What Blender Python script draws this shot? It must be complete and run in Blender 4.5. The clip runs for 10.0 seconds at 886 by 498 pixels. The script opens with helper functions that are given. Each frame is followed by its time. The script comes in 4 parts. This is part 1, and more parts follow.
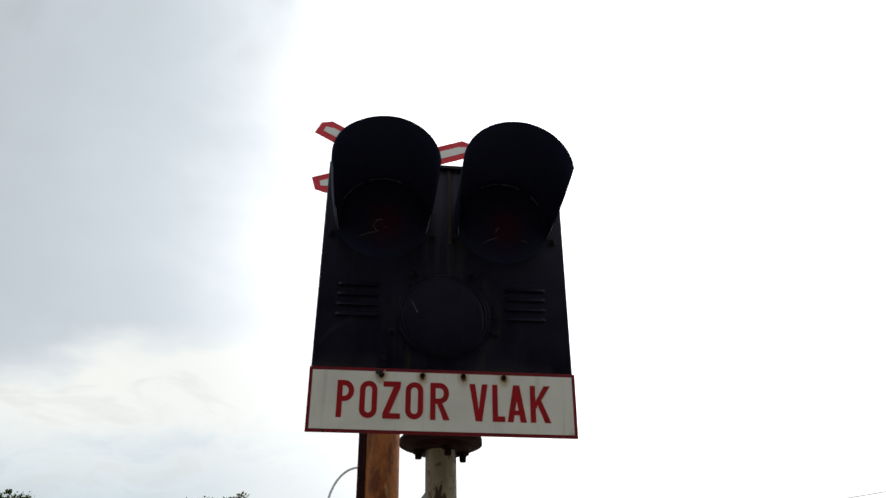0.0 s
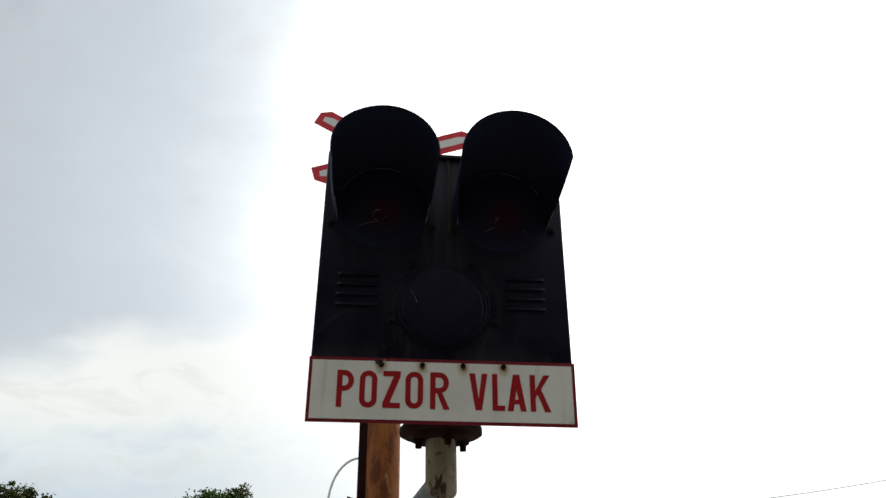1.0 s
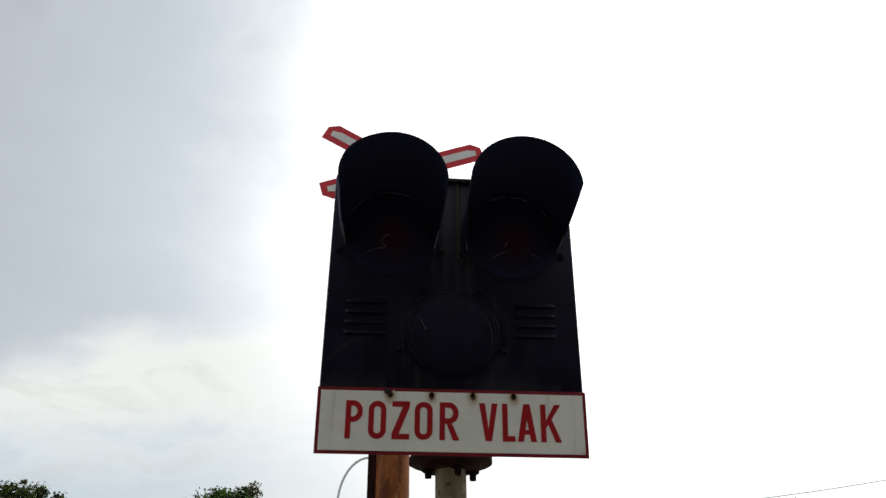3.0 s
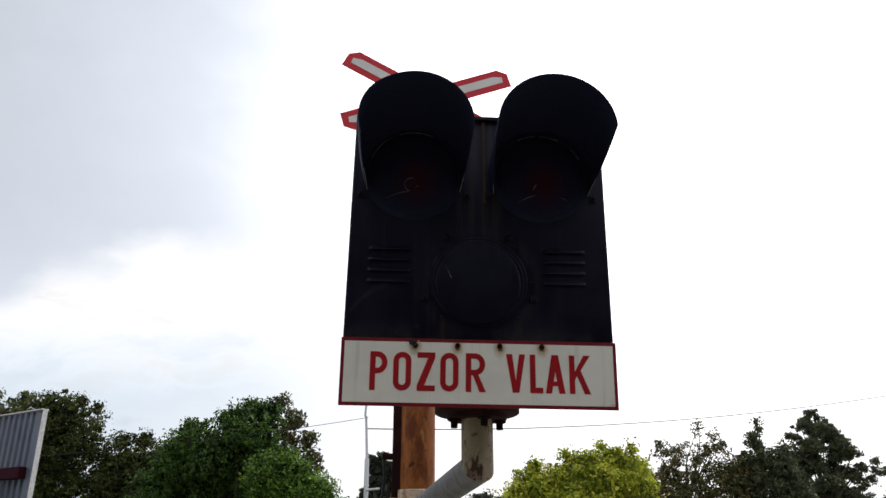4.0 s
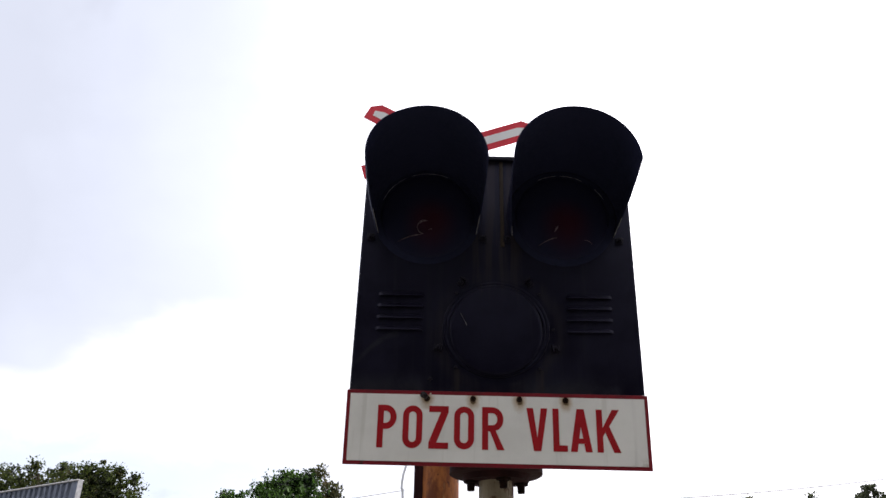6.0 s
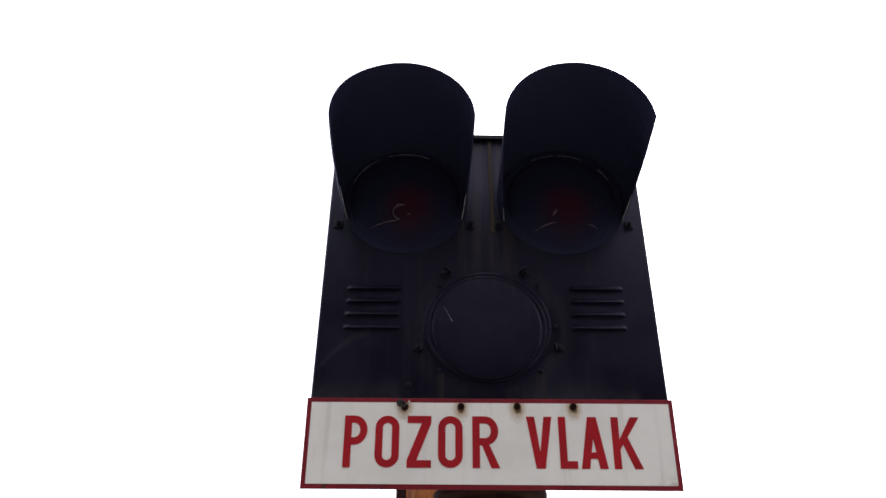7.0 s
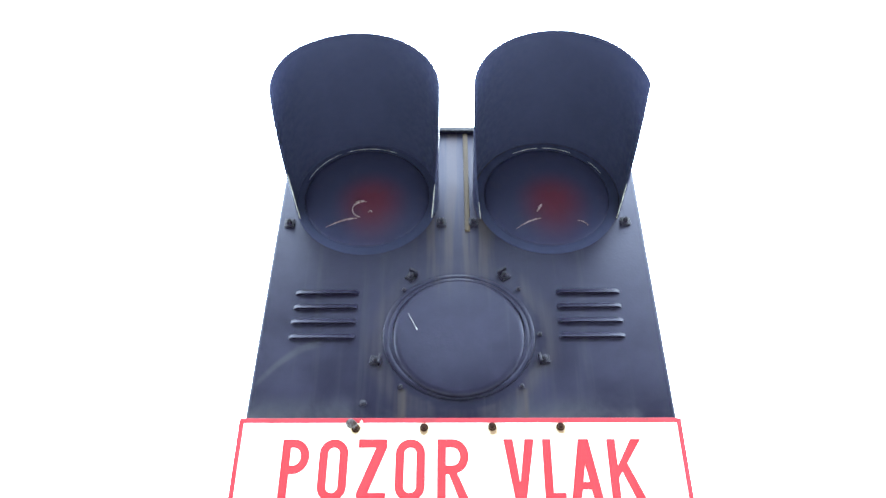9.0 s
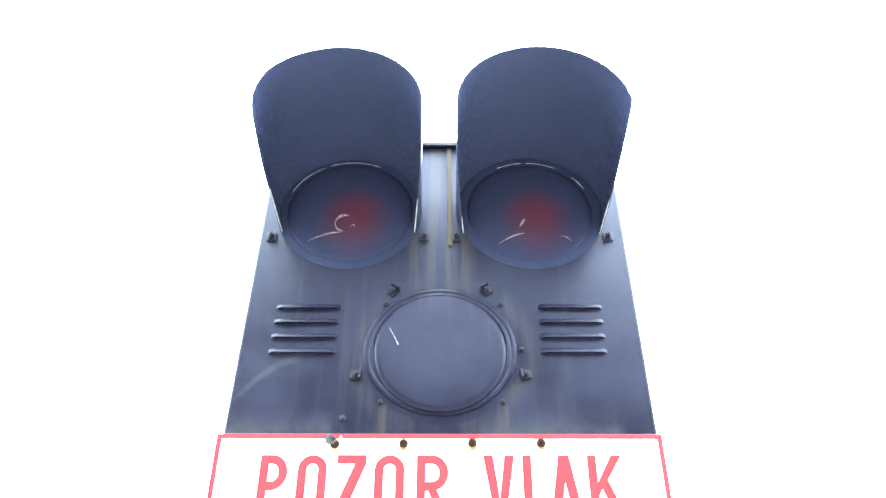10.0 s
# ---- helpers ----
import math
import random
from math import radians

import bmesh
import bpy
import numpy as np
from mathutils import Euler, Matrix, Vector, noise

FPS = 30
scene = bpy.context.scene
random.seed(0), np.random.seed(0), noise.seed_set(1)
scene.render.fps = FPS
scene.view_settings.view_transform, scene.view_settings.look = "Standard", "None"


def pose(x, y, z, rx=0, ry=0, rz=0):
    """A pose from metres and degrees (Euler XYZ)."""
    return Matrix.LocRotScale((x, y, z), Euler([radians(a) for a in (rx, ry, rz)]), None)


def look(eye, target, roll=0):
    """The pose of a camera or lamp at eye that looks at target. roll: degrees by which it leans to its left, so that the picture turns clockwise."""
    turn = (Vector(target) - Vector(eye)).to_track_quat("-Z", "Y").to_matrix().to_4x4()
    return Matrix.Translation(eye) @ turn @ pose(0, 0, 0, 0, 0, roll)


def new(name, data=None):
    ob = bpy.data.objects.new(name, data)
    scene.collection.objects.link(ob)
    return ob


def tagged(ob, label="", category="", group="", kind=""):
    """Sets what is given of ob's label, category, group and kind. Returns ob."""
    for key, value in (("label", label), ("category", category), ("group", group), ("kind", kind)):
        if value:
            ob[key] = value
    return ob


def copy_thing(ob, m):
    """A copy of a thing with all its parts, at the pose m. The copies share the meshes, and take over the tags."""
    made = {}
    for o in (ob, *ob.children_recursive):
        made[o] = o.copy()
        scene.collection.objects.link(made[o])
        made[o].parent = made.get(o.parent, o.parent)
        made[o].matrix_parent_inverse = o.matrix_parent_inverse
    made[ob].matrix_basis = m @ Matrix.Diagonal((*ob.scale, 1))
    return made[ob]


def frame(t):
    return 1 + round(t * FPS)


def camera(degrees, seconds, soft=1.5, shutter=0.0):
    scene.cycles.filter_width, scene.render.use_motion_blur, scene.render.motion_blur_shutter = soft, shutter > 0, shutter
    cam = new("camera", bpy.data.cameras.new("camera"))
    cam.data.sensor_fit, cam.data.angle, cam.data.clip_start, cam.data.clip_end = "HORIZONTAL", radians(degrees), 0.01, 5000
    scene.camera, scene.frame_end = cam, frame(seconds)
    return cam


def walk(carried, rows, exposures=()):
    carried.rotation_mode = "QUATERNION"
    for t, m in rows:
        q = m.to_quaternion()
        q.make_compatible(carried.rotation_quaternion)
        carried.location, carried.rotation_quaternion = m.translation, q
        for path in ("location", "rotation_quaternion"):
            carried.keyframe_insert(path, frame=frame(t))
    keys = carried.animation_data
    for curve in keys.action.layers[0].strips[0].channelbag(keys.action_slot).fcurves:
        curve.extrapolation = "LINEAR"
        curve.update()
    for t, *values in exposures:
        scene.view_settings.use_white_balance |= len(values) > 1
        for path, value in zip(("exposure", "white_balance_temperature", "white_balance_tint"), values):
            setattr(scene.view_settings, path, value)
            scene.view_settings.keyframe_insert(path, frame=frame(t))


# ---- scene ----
cam = camera(58.7, 10.0)
PATH = [
    (0, (0.058, 0.003, 1.612), (0.235, 1.754, 2.562), -0.3),
    (0.5, (0.057, 0.006, 1.608), (0.235, 1.771, 2.53), -0.1),
    (1, (0.062, 0.007, 1.61), (0.238, 1.769, 2.54), -0.5),
    (1.2, (0.067, 0.008, 1.62), (0.258, 1.752, 2.581), -1.0),
    (1.5, (0.058, 0.008, 1.631), (0.179, 1.78, 2.55), 1.7),
    (1.8, (0.062, 0.009, 1.641), (0.24, 1.764, 2.583), -0.0),
    (2, (0.067, 0.014, 1.654), (0.245, 1.749, 2.633), -0.8),
    (2.2, (0.078, 0.008, 1.671), (0.241, 1.74, 2.658), -0.6),
    (3.3, (0.055, -0.014, 1.705), (0.211, 1.788, 2.558), -0.3),
    (3.5, (0.058, -0.009, 1.745), (0.231, 1.818, 2.538), -0.3),
    (3.8, (0.057, 0.015, 1.782), (0.167, 1.871, 2.518), -0.2),
    (4, (0.06, 0.024, 1.796), (0.159, 1.885, 2.52), 0.2),
    (4.5, (0.063, 0.044, 1.835), (0.147, 1.916, 2.535), -0.1),
    (5, (0.062, 0.046, 1.85), (0.161, 1.911, 2.566), -0.3),
    (5.5, (0.075, 0.08, 1.827), (0.134, 1.936, 2.568), -0.5),
    (5.8, (0.104, 0.141, 1.824), (0.105, 1.96, 2.656), 1.2),
    (6, (0.123, 0.167, 1.793), (0.122, 1.961, 2.677), 1.0),
    (6.2, (0.129, 0.225, 1.78), (0.109, 2.015, 2.67), 0.6),
    (7.3, (0.152, 0.596, 1.77), (0.194, 2.27, 2.864), -0.4),
    (7.5, (0.176, 0.647, 1.779), (0.207, 2.306, 2.895), -0.0),
    (8, (0.194, 0.717, 1.779), (0.284, 2.355, 2.924), 0.4),
    (8.2, (0.236, 0.742, 1.768), (0.271, 2.374, 2.924), 0.4),
    (8.5, (0.225, 0.759, 1.78), (0.267, 2.385, 2.944), -0.3),
    (8.7, (0.24, 0.767, 1.782), (0.252, 2.386, 2.955), -0.0),
    (9, (0.227, 0.767, 1.783), (0.222, 2.377, 2.969), -0.2),
    (9.5, (0.237, 0.771, 1.782), (0.24, 2.361, 2.995), 0.0),
    (10, (0.24, 0.77, 1.785), (0.261, 2.358, 3.001), -0.4),
]

EXPOSURES = [(0, -0.1, 6500, 8), (2.2, -0.1, 6500, 8), (3.3, -0.2, 6500, 8), (3.6, -0.2, 6500, 9), (4.0, 0.12, 6450, 13), (4.5, 0.32, 6400, 16), (6.0, 0.42, 6300, 18), (7.5, 1.35, 6250, 21),
             (8.2, 1.65, 6200, 20), (8.45, 1.55, 6000, 8), (8.7, 2.9, 5600, 4), (9.0, 4.45, 5500, 0), (9.3, 5.4, 5450, -3), (9.6, 5.3, 5450, -4), (10.0, 5.1, 5550, -5)]
walk(cam, [(t, look(eye, target, roll)) for t, eye, target, roll in PATH], EXPOSURES)

# ---- sky, sun ----
SUN_AZ, SUN_EL = radians(28), radians(48)      # azimuth to the right of +y
SUN_DIR = Vector((math.sin(SUN_AZ) * math.cos(SUN_EL), math.cos(SUN_AZ) * math.cos(SUN_EL), math.sin(SUN_EL)))


class Nodes:
    """A small helper to write node trees in few lines."""

    def __init__(self, tree):
        self.tree = tree
        tree.nodes.clear()

    def add(self, kind, inputs=(), **props):
        n = self.tree.nodes.new(kind)
        for k, v in props.items():
            setattr(n, k, v)
        for k, v in dict(inputs).items():
            self.set(n, k, v)
        return n

    def set(self, n, k, v):
        if isinstance(v, bpy.types.NodeSocket):
            self.tree.links.new(v, n.inputs[k])
        else:
            n.inputs[k].default_value = v

    def math(self, op, a, b=0.0, c=0.0):
        n = self.add("ShaderNodeMath", {0: a, 1: b, 2: c}, operation=op)
        return n.outputs[0]

    def ramp(self, v, lo, hi, a=0.0, b=1.0, smooth=True):
        n = self.add("ShaderNodeMapRange", {0: v, 1: lo, 2: hi, 3: a, 4: b}, interpolation_type="SMOOTHSTEP" if smooth else "LINEAR")
        return n.outputs[0]

    def mix(self, f, a, b):
        n = self.add("ShaderNodeMix", {0: f, 6: a, 7: b}, data_type="RGBA")
        return n.outputs[2]

    def noise(self, vec, scale, detail=4.0, rough=0.55, distortion=0.0):
        n = self.add("ShaderNodeTexNoise", {"Vector": vec, "Scale": scale, "Detail": detail, "Roughness": rough, "Distortion": distortion})
        return n.outputs[0]

    def scaled(self, vec, xyz):
        n = self.add("ShaderNodeMapping", {"Vector": vec, "Scale": xyz})
        return n.outputs[0]


def make_world():
    world = bpy.data.worlds.new("overcast_sky")
    scene.world = world
    world.use_nodes = True
    N = Nodes(world.node_tree)
    way = N.add("ShaderNodeTexCoord").outputs["Generated"]
    xyz = N.add("ShaderNodeSeparateXYZ", {0: way})
    x, y, z = xyz.outputs
    sky = N.add("ShaderNodeTexSky", sky_type="NISHITA", sun_disc=False, sun_elevation=SUN_EL, sun_rotation=SUN_AZ)
    n1 = N.noise(way, 3.2, 5.0, 0.55, 0.4)
    n2 = N.noise(N.scaled(way, (1, 1, 1.8)), 5.0, 4.0, 0.5, 0.3)
    d1 = N.math("SUBTRACT", n1, 0.5)
    d2 = N.math("SUBTRACT", n2, 0.5)
    # a grey-blue cloud bank on the side away from the sun, thinning towards it, with a ragged lower edge
    across = N.math("ADD", N.math("SUBTRACT", x, N.math("MULTIPLY", N.math("SUBTRACT", z, 0.5), 0.22)), N.math("ADD", N.math("MULTIPLY", d1, 0.24), N.math("MULTIPLY", d2, 0.14)))
    bank = N.ramp(across, -0.46, -0.05, 0.63, 0.97, False)
    veil = N.math("MULTIPLY", N.ramp(N.math("ADD", z, N.math("MULTIPLY", d1, 0.25)), 0.57, 0.68), N.ramp(n2, 0.47, 0.66))
    bank = N.math("SUBTRACT", bank, N.math("MULTIPLY", veil, 0.22))
    # below it a brighter cream band, then thin pale-blue haze with wisps towards the horizon
    wisp = N.noise(N.scaled(way, (1, 1, 2.2)), 9.0, 5.0, 0.6, 0.8)
    height = N.math("ADD", z, N.math("ADD", N.math("MULTIPLY", d1, 0.10), N.math("MULTIPLY", N.math("SUBTRACT", wisp, 0.5), 0.16)))
    low = N.math("ADD", N.ramp(height, 0.15, 0.285, 0.77, 1.03), N.ramp(x, -0.25, 0.15, 0.0, 0.22))
    low = N.math("SUBTRACT", low, N.math("MULTIPLY", N.ramp(wisp, 0.52, 0.68), 0.10))
    edge = N.math("SUBTRACT", z, N.math("ADD", 0.411, N.math("MULTIPLY", x, 0.3)))
    edge = N.math("ADD", edge, N.math("ADD", N.math("MULTIPLY", d2, 0.13), N.math("MULTIPLY", d1, 0.08)))
    above = N.ramp(edge, -0.020, 0.022)
    tint = N.mix(above, N.mix(N.ramp(height, 0.17, 0.28), (0.90, 1.0, 1.075, 1), (1.0, 1.0, 0.965, 1)), (0.925, 0.99, 1.065, 1))
    level = N.math("ADD", N.math("MULTIPLY", bank, above), N.math("MULTIPLY", low, N.math("SUBTRACT", 1.0, above)))
    grey = N.add("ShaderNodeVectorMath", {0: tint, "Scale": level}, operation="SCALE").outputs[0]
    # thin bright cloud round the sun and over the rest of the sky
    toward = N.add("ShaderNodeVectorMath", {0: way, 1: SUN_DIR}, operation="DOT_PRODUCT").outputs["Value"]
    glow = N.ramp(toward, 0.66, 1.0, 1.06, 2.6)
    white = N.mix(N.ramp(d2, -0.2, 0.25), (0.93, 0.94, 0.95, 1), (1.0, 0.995, 0.97, 1))
    bright = N.add("ShaderNodeVectorMath", {0: white, "Scale": glow}, operation="SCALE").outputs[0]
    thin = N.math("ADD", N.math("SUBTRACT", x, N.math("MULTIPLY", N.math("SUBTRACT", z, 0.5), 0.2)), N.math("ADD", N.math("MULTIPLY", d1, 0.16), N.math("MULTIPLY", d2, 0.12)))
    open_side = N.math("MAXIMUM", N.ramp(thin, -0.28, 0.14), N.ramp(y, 0.35, -0.1))
    cloud = N.mix(open_side, grey, bright)
    clear = N.add("ShaderNodeVectorMath", {0: sky.outputs[0], "Scale": 0.10}, operation="SCALE").outputs[0]
    both = N.mix(0.94, clear, cloud)
    bg = N.add("ShaderNodeBackground", {0: both, 1: 1.0})
    N.add("ShaderNodeOutputWorld", {0: bg.outputs[0]})


make_world()
sun = new("sun", bpy.data.lights.new("sun", "SUN"))
sun.data.energy, sun.data.angle, sun.data.color = 1.9, radians(11), (1.0, 0.95, 0.86)
sun.matrix_world = look(SUN_DIR * 50, (0, 0, 0))

# ---- materials ----


def surface(name, base, other, scale=8.0, rough=0.6, stretch=(1, 1, 1), bump=0.15, metal=0.0, spread=(0.35, 0.7), fine=90.0, spots=None, spot_at=(0.6, 0.68), spot_scale=14.0, coat=0.0, vary=0.0, spec=0.22, marks=None, mark_at=(0.62, 0.7), mark_scale=30.0):
    """Paint, wood, metal or ground: two colours in a stretched noise, fine grain, and patches of a third colour (wear, rust)."""
    m = bpy.data.materials.new(name)
    m.use_nodes = True
    N = Nodes(m.node_tree)
    at = N.add("ShaderNodeTexCoord").outputs["Object"]
    broad = N.noise(N.scaled(at, stretch), scale, 5.0, 0.6, 0.2)
    grain = N.noise(N.scaled(at, stretch), fine, 3.0, 0.6)
    f = N.ramp(N.math("ADD", N.math("MULTIPLY", broad, 0.8), N.math("MULTIPLY", grain, 0.2)), spread[0], spread[1])
    color = N.mix(f, (*base, 1), (*other, 1))
    relief = N.math("ADD", N.math("MULTIPLY", broad, 0.6), N.math("MULTIPLY", grain, 0.4))
    if spots:
        patch = N.noise(N.scaled(at, stretch), spot_scale, 6.0, 0.62, 0.5)
        k = N.ramp(patch, spot_at[0], spot_at[1])
        color = N.mix(k, color, (*spots, 1))
        relief = N.math("SUBTRACT", relief, N.math("MULTIPLY", k, 0.5))
    if marks:
        dab = N.noise(N.scaled(at, (stretch[0], stretch[1], 0.5 * (1 + stretch[2]))), mark_scale, 4.0, 0.6, 0.3)
        color = N.mix(N.ramp(dab, mark_at[0], mark_at[1]), color, (*marks, 1))
    if vary:
        r = N.add("ShaderNodeObjectInfo").outputs["Random"]
        color = N.add("ShaderNodeHueSaturation", {"Value": N.ramp(r, 0, 1, 1 - vary, 1 + vary, False), "Color": color}).outputs[0]
    b = N.add("ShaderNodeBump", {"Strength": bump, "Distance": 0.01, "Height": relief})
    p = N.add("ShaderNodeBsdfPrincipled", {"Base Color": color, "Roughness": N.ramp(grain, 0.2, 0.8, rough * 0.85, min(1, rough * 1.15)), "Metallic": metal, "Coat Weight": coat, "Specular IOR Level": spec, "Normal": b.outputs[0]})
    N.add("ShaderNodeOutputMaterial", {0: p.outputs[0]})
    return m


def box_paint():
    """Black-blue paint on sheet steel, dulled by water runs, with rusty runs near the middle joint."""
    m = bpy.data.materials.new("black_sheet_paint")
    m.use_nodes = True
    N = Nodes(m.node_tree)
    at = N.add("ShaderNodeTexCoord").outputs["Object"]
    x, y, z = N.add("ShaderNodeSeparateXYZ", {0: at}).outputs
    runs = N.noise(N.scaled(at, (1, 1, 0.05)), 55.0, 3.0, 0.55, 0.1)
    cloudy = N.noise(at, 7.0, 5.0, 0.6, 0.3)
    grain = N.noise(at, 240.0, 2.0)
    color = N.mix(N.ramp(cloudy, 0.35, 0.7), (0.0049, 0.0039, 0.0110, 1), (0.0090, 0.0079, 0.0186, 1))
    color = N.mix(N.math("MULTIPLY", N.ramp(runs, 0.55, 0.72), 0.6), color, (0.012, 0.011, 0.018, 1))
    middle = N.ramp(N.math("ABSOLUTE", N.math("SUBTRACT", x, 0.255)), 0.10, 0.03)
    rust = N.math("MULTIPLY", N.math("MULTIPLY", middle, N.ramp(runs, 0.46, 0.62)), N.ramp(z, 2.50, 2.62))
    color = N.mix(N.math("MULTIPLY", rust, 0.75), color, (0.022, 0.017, 0.018, 1))
    low = N.math("MULTIPLY", N.ramp(N.math("ADD", z, N.math("MULTIPLY", cloudy, 0.08)), 2.385, 2.33), N.ramp(cloudy, 0.4, 0.65))
    color = N.mix(N.math("MULTIPLY", low, 0.85), color, (0.032, 0.032, 0.037, 1))
    ring = N.math("SQRT", N.math("ADD", N.math("POWER", N.math("SUBTRACT", x, 0.2545), 2.0), N.math("POWER", N.math("SUBTRACT", z, 2.4395), 2.0)))
    ring = N.math("ADD", ring, N.math("MULTIPLY", N.math("SUBTRACT", cloudy, 0.5), 0.06))
    ring = N.math("MULTIPLY", N.math("MULTIPLY", N.ramp(ring, 0.122, 0.132), N.ramp(ring, 0.168, 0.14)), N.ramp(runs, 0.3, 0.7))
    color = N.mix(N.math("MULTIPLY", ring, 0.55), color, (0.020, 0.017, 0.021, 1))
    for sx in (0.1555, 0.3475):         # runs below the cover's lower screws
        run = N.math("MULTIPLY", N.ramp(N.math("ABSOLUTE", N.math("SUBTRACT", N.math("ADD", x, N.math("MULTIPLY", cloudy, 0.006)), sx + 0.003)), 0.013, 0.004), N.ramp(z, 2.346, 2.338))
        color = N.mix(N.math("MULTIPLY", N.math("MULTIPLY", run, N.ramp(runs, 0.25, 0.6)), 0.85), color, (0.027, 0.022, 0.021, 1))
    # a pale scuff sweeping down from the lowest louvre to the edge
    sweep = N.math("SUBTRACT", z, N.math("ADD", 2.432, N.math("MULTIPLY", N.math("POWER", N.math("SUBTRACT", 0.03, x), 2.0), -7.0)))
    scuff = N.math("MULTIPLY", N.ramp(N.math("ABSOLUTE", N.math("ADD", sweep, N.math("MULTIPLY", cloudy, 0.012))), 0.012, 0.002), N.math("MULTIPLY", N.ramp(x, 0.03, 0.01), N.ramp(cloudy, 0.40, 0.62)))
    color = N.mix(N.math("MULTIPLY", scuff, 0.35), color, (0.030, 0.031, 0.032, 1))
    b = N.add("ShaderNodeBump", {"Strength": 0.12, "Distance": 0.004, "Height": N.math("ADD", cloudy, N.math("MULTIPLY", grain, 0.3))})
    p = N.add("ShaderNodeBsdfPrincipled", {"Base Color": color, "Roughness": N.ramp(cloudy, 0.3, 0.7, 0.34, 0.50), "Specular IOR Level": 0.165, "Specular Tint": (0.66, 0.69, 1.0, 1), "Normal": b.outputs[0]})
    N.add("ShaderNodeOutputMaterial", {0: p.outputs[0]})
    return m


def sign_paint():
    """White enamel with faint dirt, and rust halos with short runs at the four bolts (object space, plate's lower left corner at 0)."""
    m = bpy.data.materials.new("white_enamel")
    m.use_nodes = True
    N = Nodes(m.node_tree)
    at = N.add("ShaderNodeTexCoord").outputs["Object"]
    x, y, z = N.add("ShaderNodeSeparateXYZ", {0: at}).outputs
    cloudy = N.noise(at, 9.0, 5.0, 0.6)
    runs = N.noise(N.scaled(at, (1, 1, 0.06)), 40.0, 4.0, 0.6)
    speck = N.noise(at, 70.0, 3.0, 0.7)
    color = N.mix(N.ramp(cloudy, 0.35, 0.7), (0.83, 0.82, 0.795, 1), (0.75, 0.74, 0.715, 1))
    color = N.mix(N.math("MULTIPLY", N.ramp(runs, 0.56, 0.72), 0.3), color, (0.50, 0.48, 0.43, 1))
    color = N.mix(N.math("MULTIPLY", N.ramp(speck, 0.70, 0.78), 0.5), color, (0.30, 0.24, 0.19, 1))
    cell = N.math("SUBTRACT", N.math("FLOORED_MODULO", N.math("SUBTRACT", x, 0.12675), 0.1017), 0.05085)
    inside = N.math("MULTIPLY", N.math("GREATER_THAN", x, 0.12675), N.math("LESS_THAN", x, 0.5335))
    drop = N.math("SUBTRACT", 0.1465, z)
    drop = N.math("MULTIPLY", drop, N.ramp(drop, -0.001, 0.001, 1.0, 0.6))
    far = N.math("SQRT", N.math("ADD", N.math("POWER", cell, 2.0), N.math("POWER", drop, 2.0)))
    far = N.math("ADD", far, N.math("MULTIPLY", N.math("SUBTRACT", speck, 0.5), 0.012))
    halo = N.math("MULTIPLY", N.ramp(far, 0.020, 0.004), inside)
    color = N.mix(N.math("MULTIPLY", halo, 0.8), color, (0.40, 0.24, 0.09, 1))
    smear = N.math("MULTIPLY", N.ramp(N.math("ABSOLUTE", N.math("SUBTRACT", N.math("ADD", x, N.math("MULTIPLY", cloudy, 0.012)), 0.636)), 0.006, 0.001), N.ramp(runs, 0.35, 0.6))
    color = N.mix(N.math("MULTIPLY", smear, 0.22), color, (0.30, 0.29, 0.28, 1))
    corner = N.math("MULTIPLY", N.ramp(N.math("SUBTRACT", x, N.math("MULTIPLY", z, 2.0)), 0.58, 0.66), N.ramp(speck, 0.42, 0.6))
    color = N.mix(N.math("MULTIPLY", corner, 0.6), color, (0.28, 0.20, 0.17, 1))
    edge = N.ramp(far, 0.008, 0.005)
    color = N.mix(N.math("MULTIPLY", N.math("MULTIPLY", edge, inside), 0.8), color, (0.06, 0.025, 0.015, 1))
    b = N.add("ShaderNodeBump", {"Strength": 0.06, "Distance": 0.003, "Height": cloudy})
    p = N.add("ShaderNodeBsdfPrincipled", {"Base Color": color, "Roughness": 0.42, "Specular IOR Level": 0.25, "Normal": b.outputs[0]})
    N.add("ShaderNodeOutputMaterial", {0: p.outputs[0]})
    return m


def leaf_paint(name, dark, light, tint=None):
    """Leaves: colour by island, two scales, contrast standing for sunlit and shaded clumps, a little light through
    them.
    """
    m = bpy.data.materials.new(name)
    m.use_nodes = True
    N = Nodes(m.node_tree)
    r = N.add("ShaderNodeNewGeometry").outputs["Random Per Island"]
    at = N.add("ShaderNodeTexCoord").outputs["Object"]
    big = N.math("ADD", N.math("MULTIPLY", N.noise(at, 0.5, 2.0, 0.5), 0.5), N.math("MULTIPLY", N.noise(at, 1.7, 2.0, 0.5), 0.5))
    color = N.mix(N.ramp(N.math("ADD", N.math("MULTIPLY", r, 0.35), N.math("MULTIPLY", big, 0.65)), 0.36, 0.64), (*dark, 1), (*light, 1))
    if tint:
        color = N.mix(N.math("MULTIPLY", N.ramp(N.noise(at, 1.1, 2.0), 0.55, 0.68), N.ramp(r, 0.3, 0.7)), color, (*tint, 1))
    p = N.add("ShaderNodeBsdfPrincipled", {"Base Color": color, "Roughness": 0.6, "Specular IOR Level": 0.3})
    t = N.add("ShaderNodeBsdfTranslucent", {0: color})
    mix = N.add("ShaderNodeMixShader", {0: 0.35, 1: p.outputs[0], 2: t.outputs[0]})
    N.add("ShaderNodeOutputMaterial", {0: mix.outputs[0]})
    return m


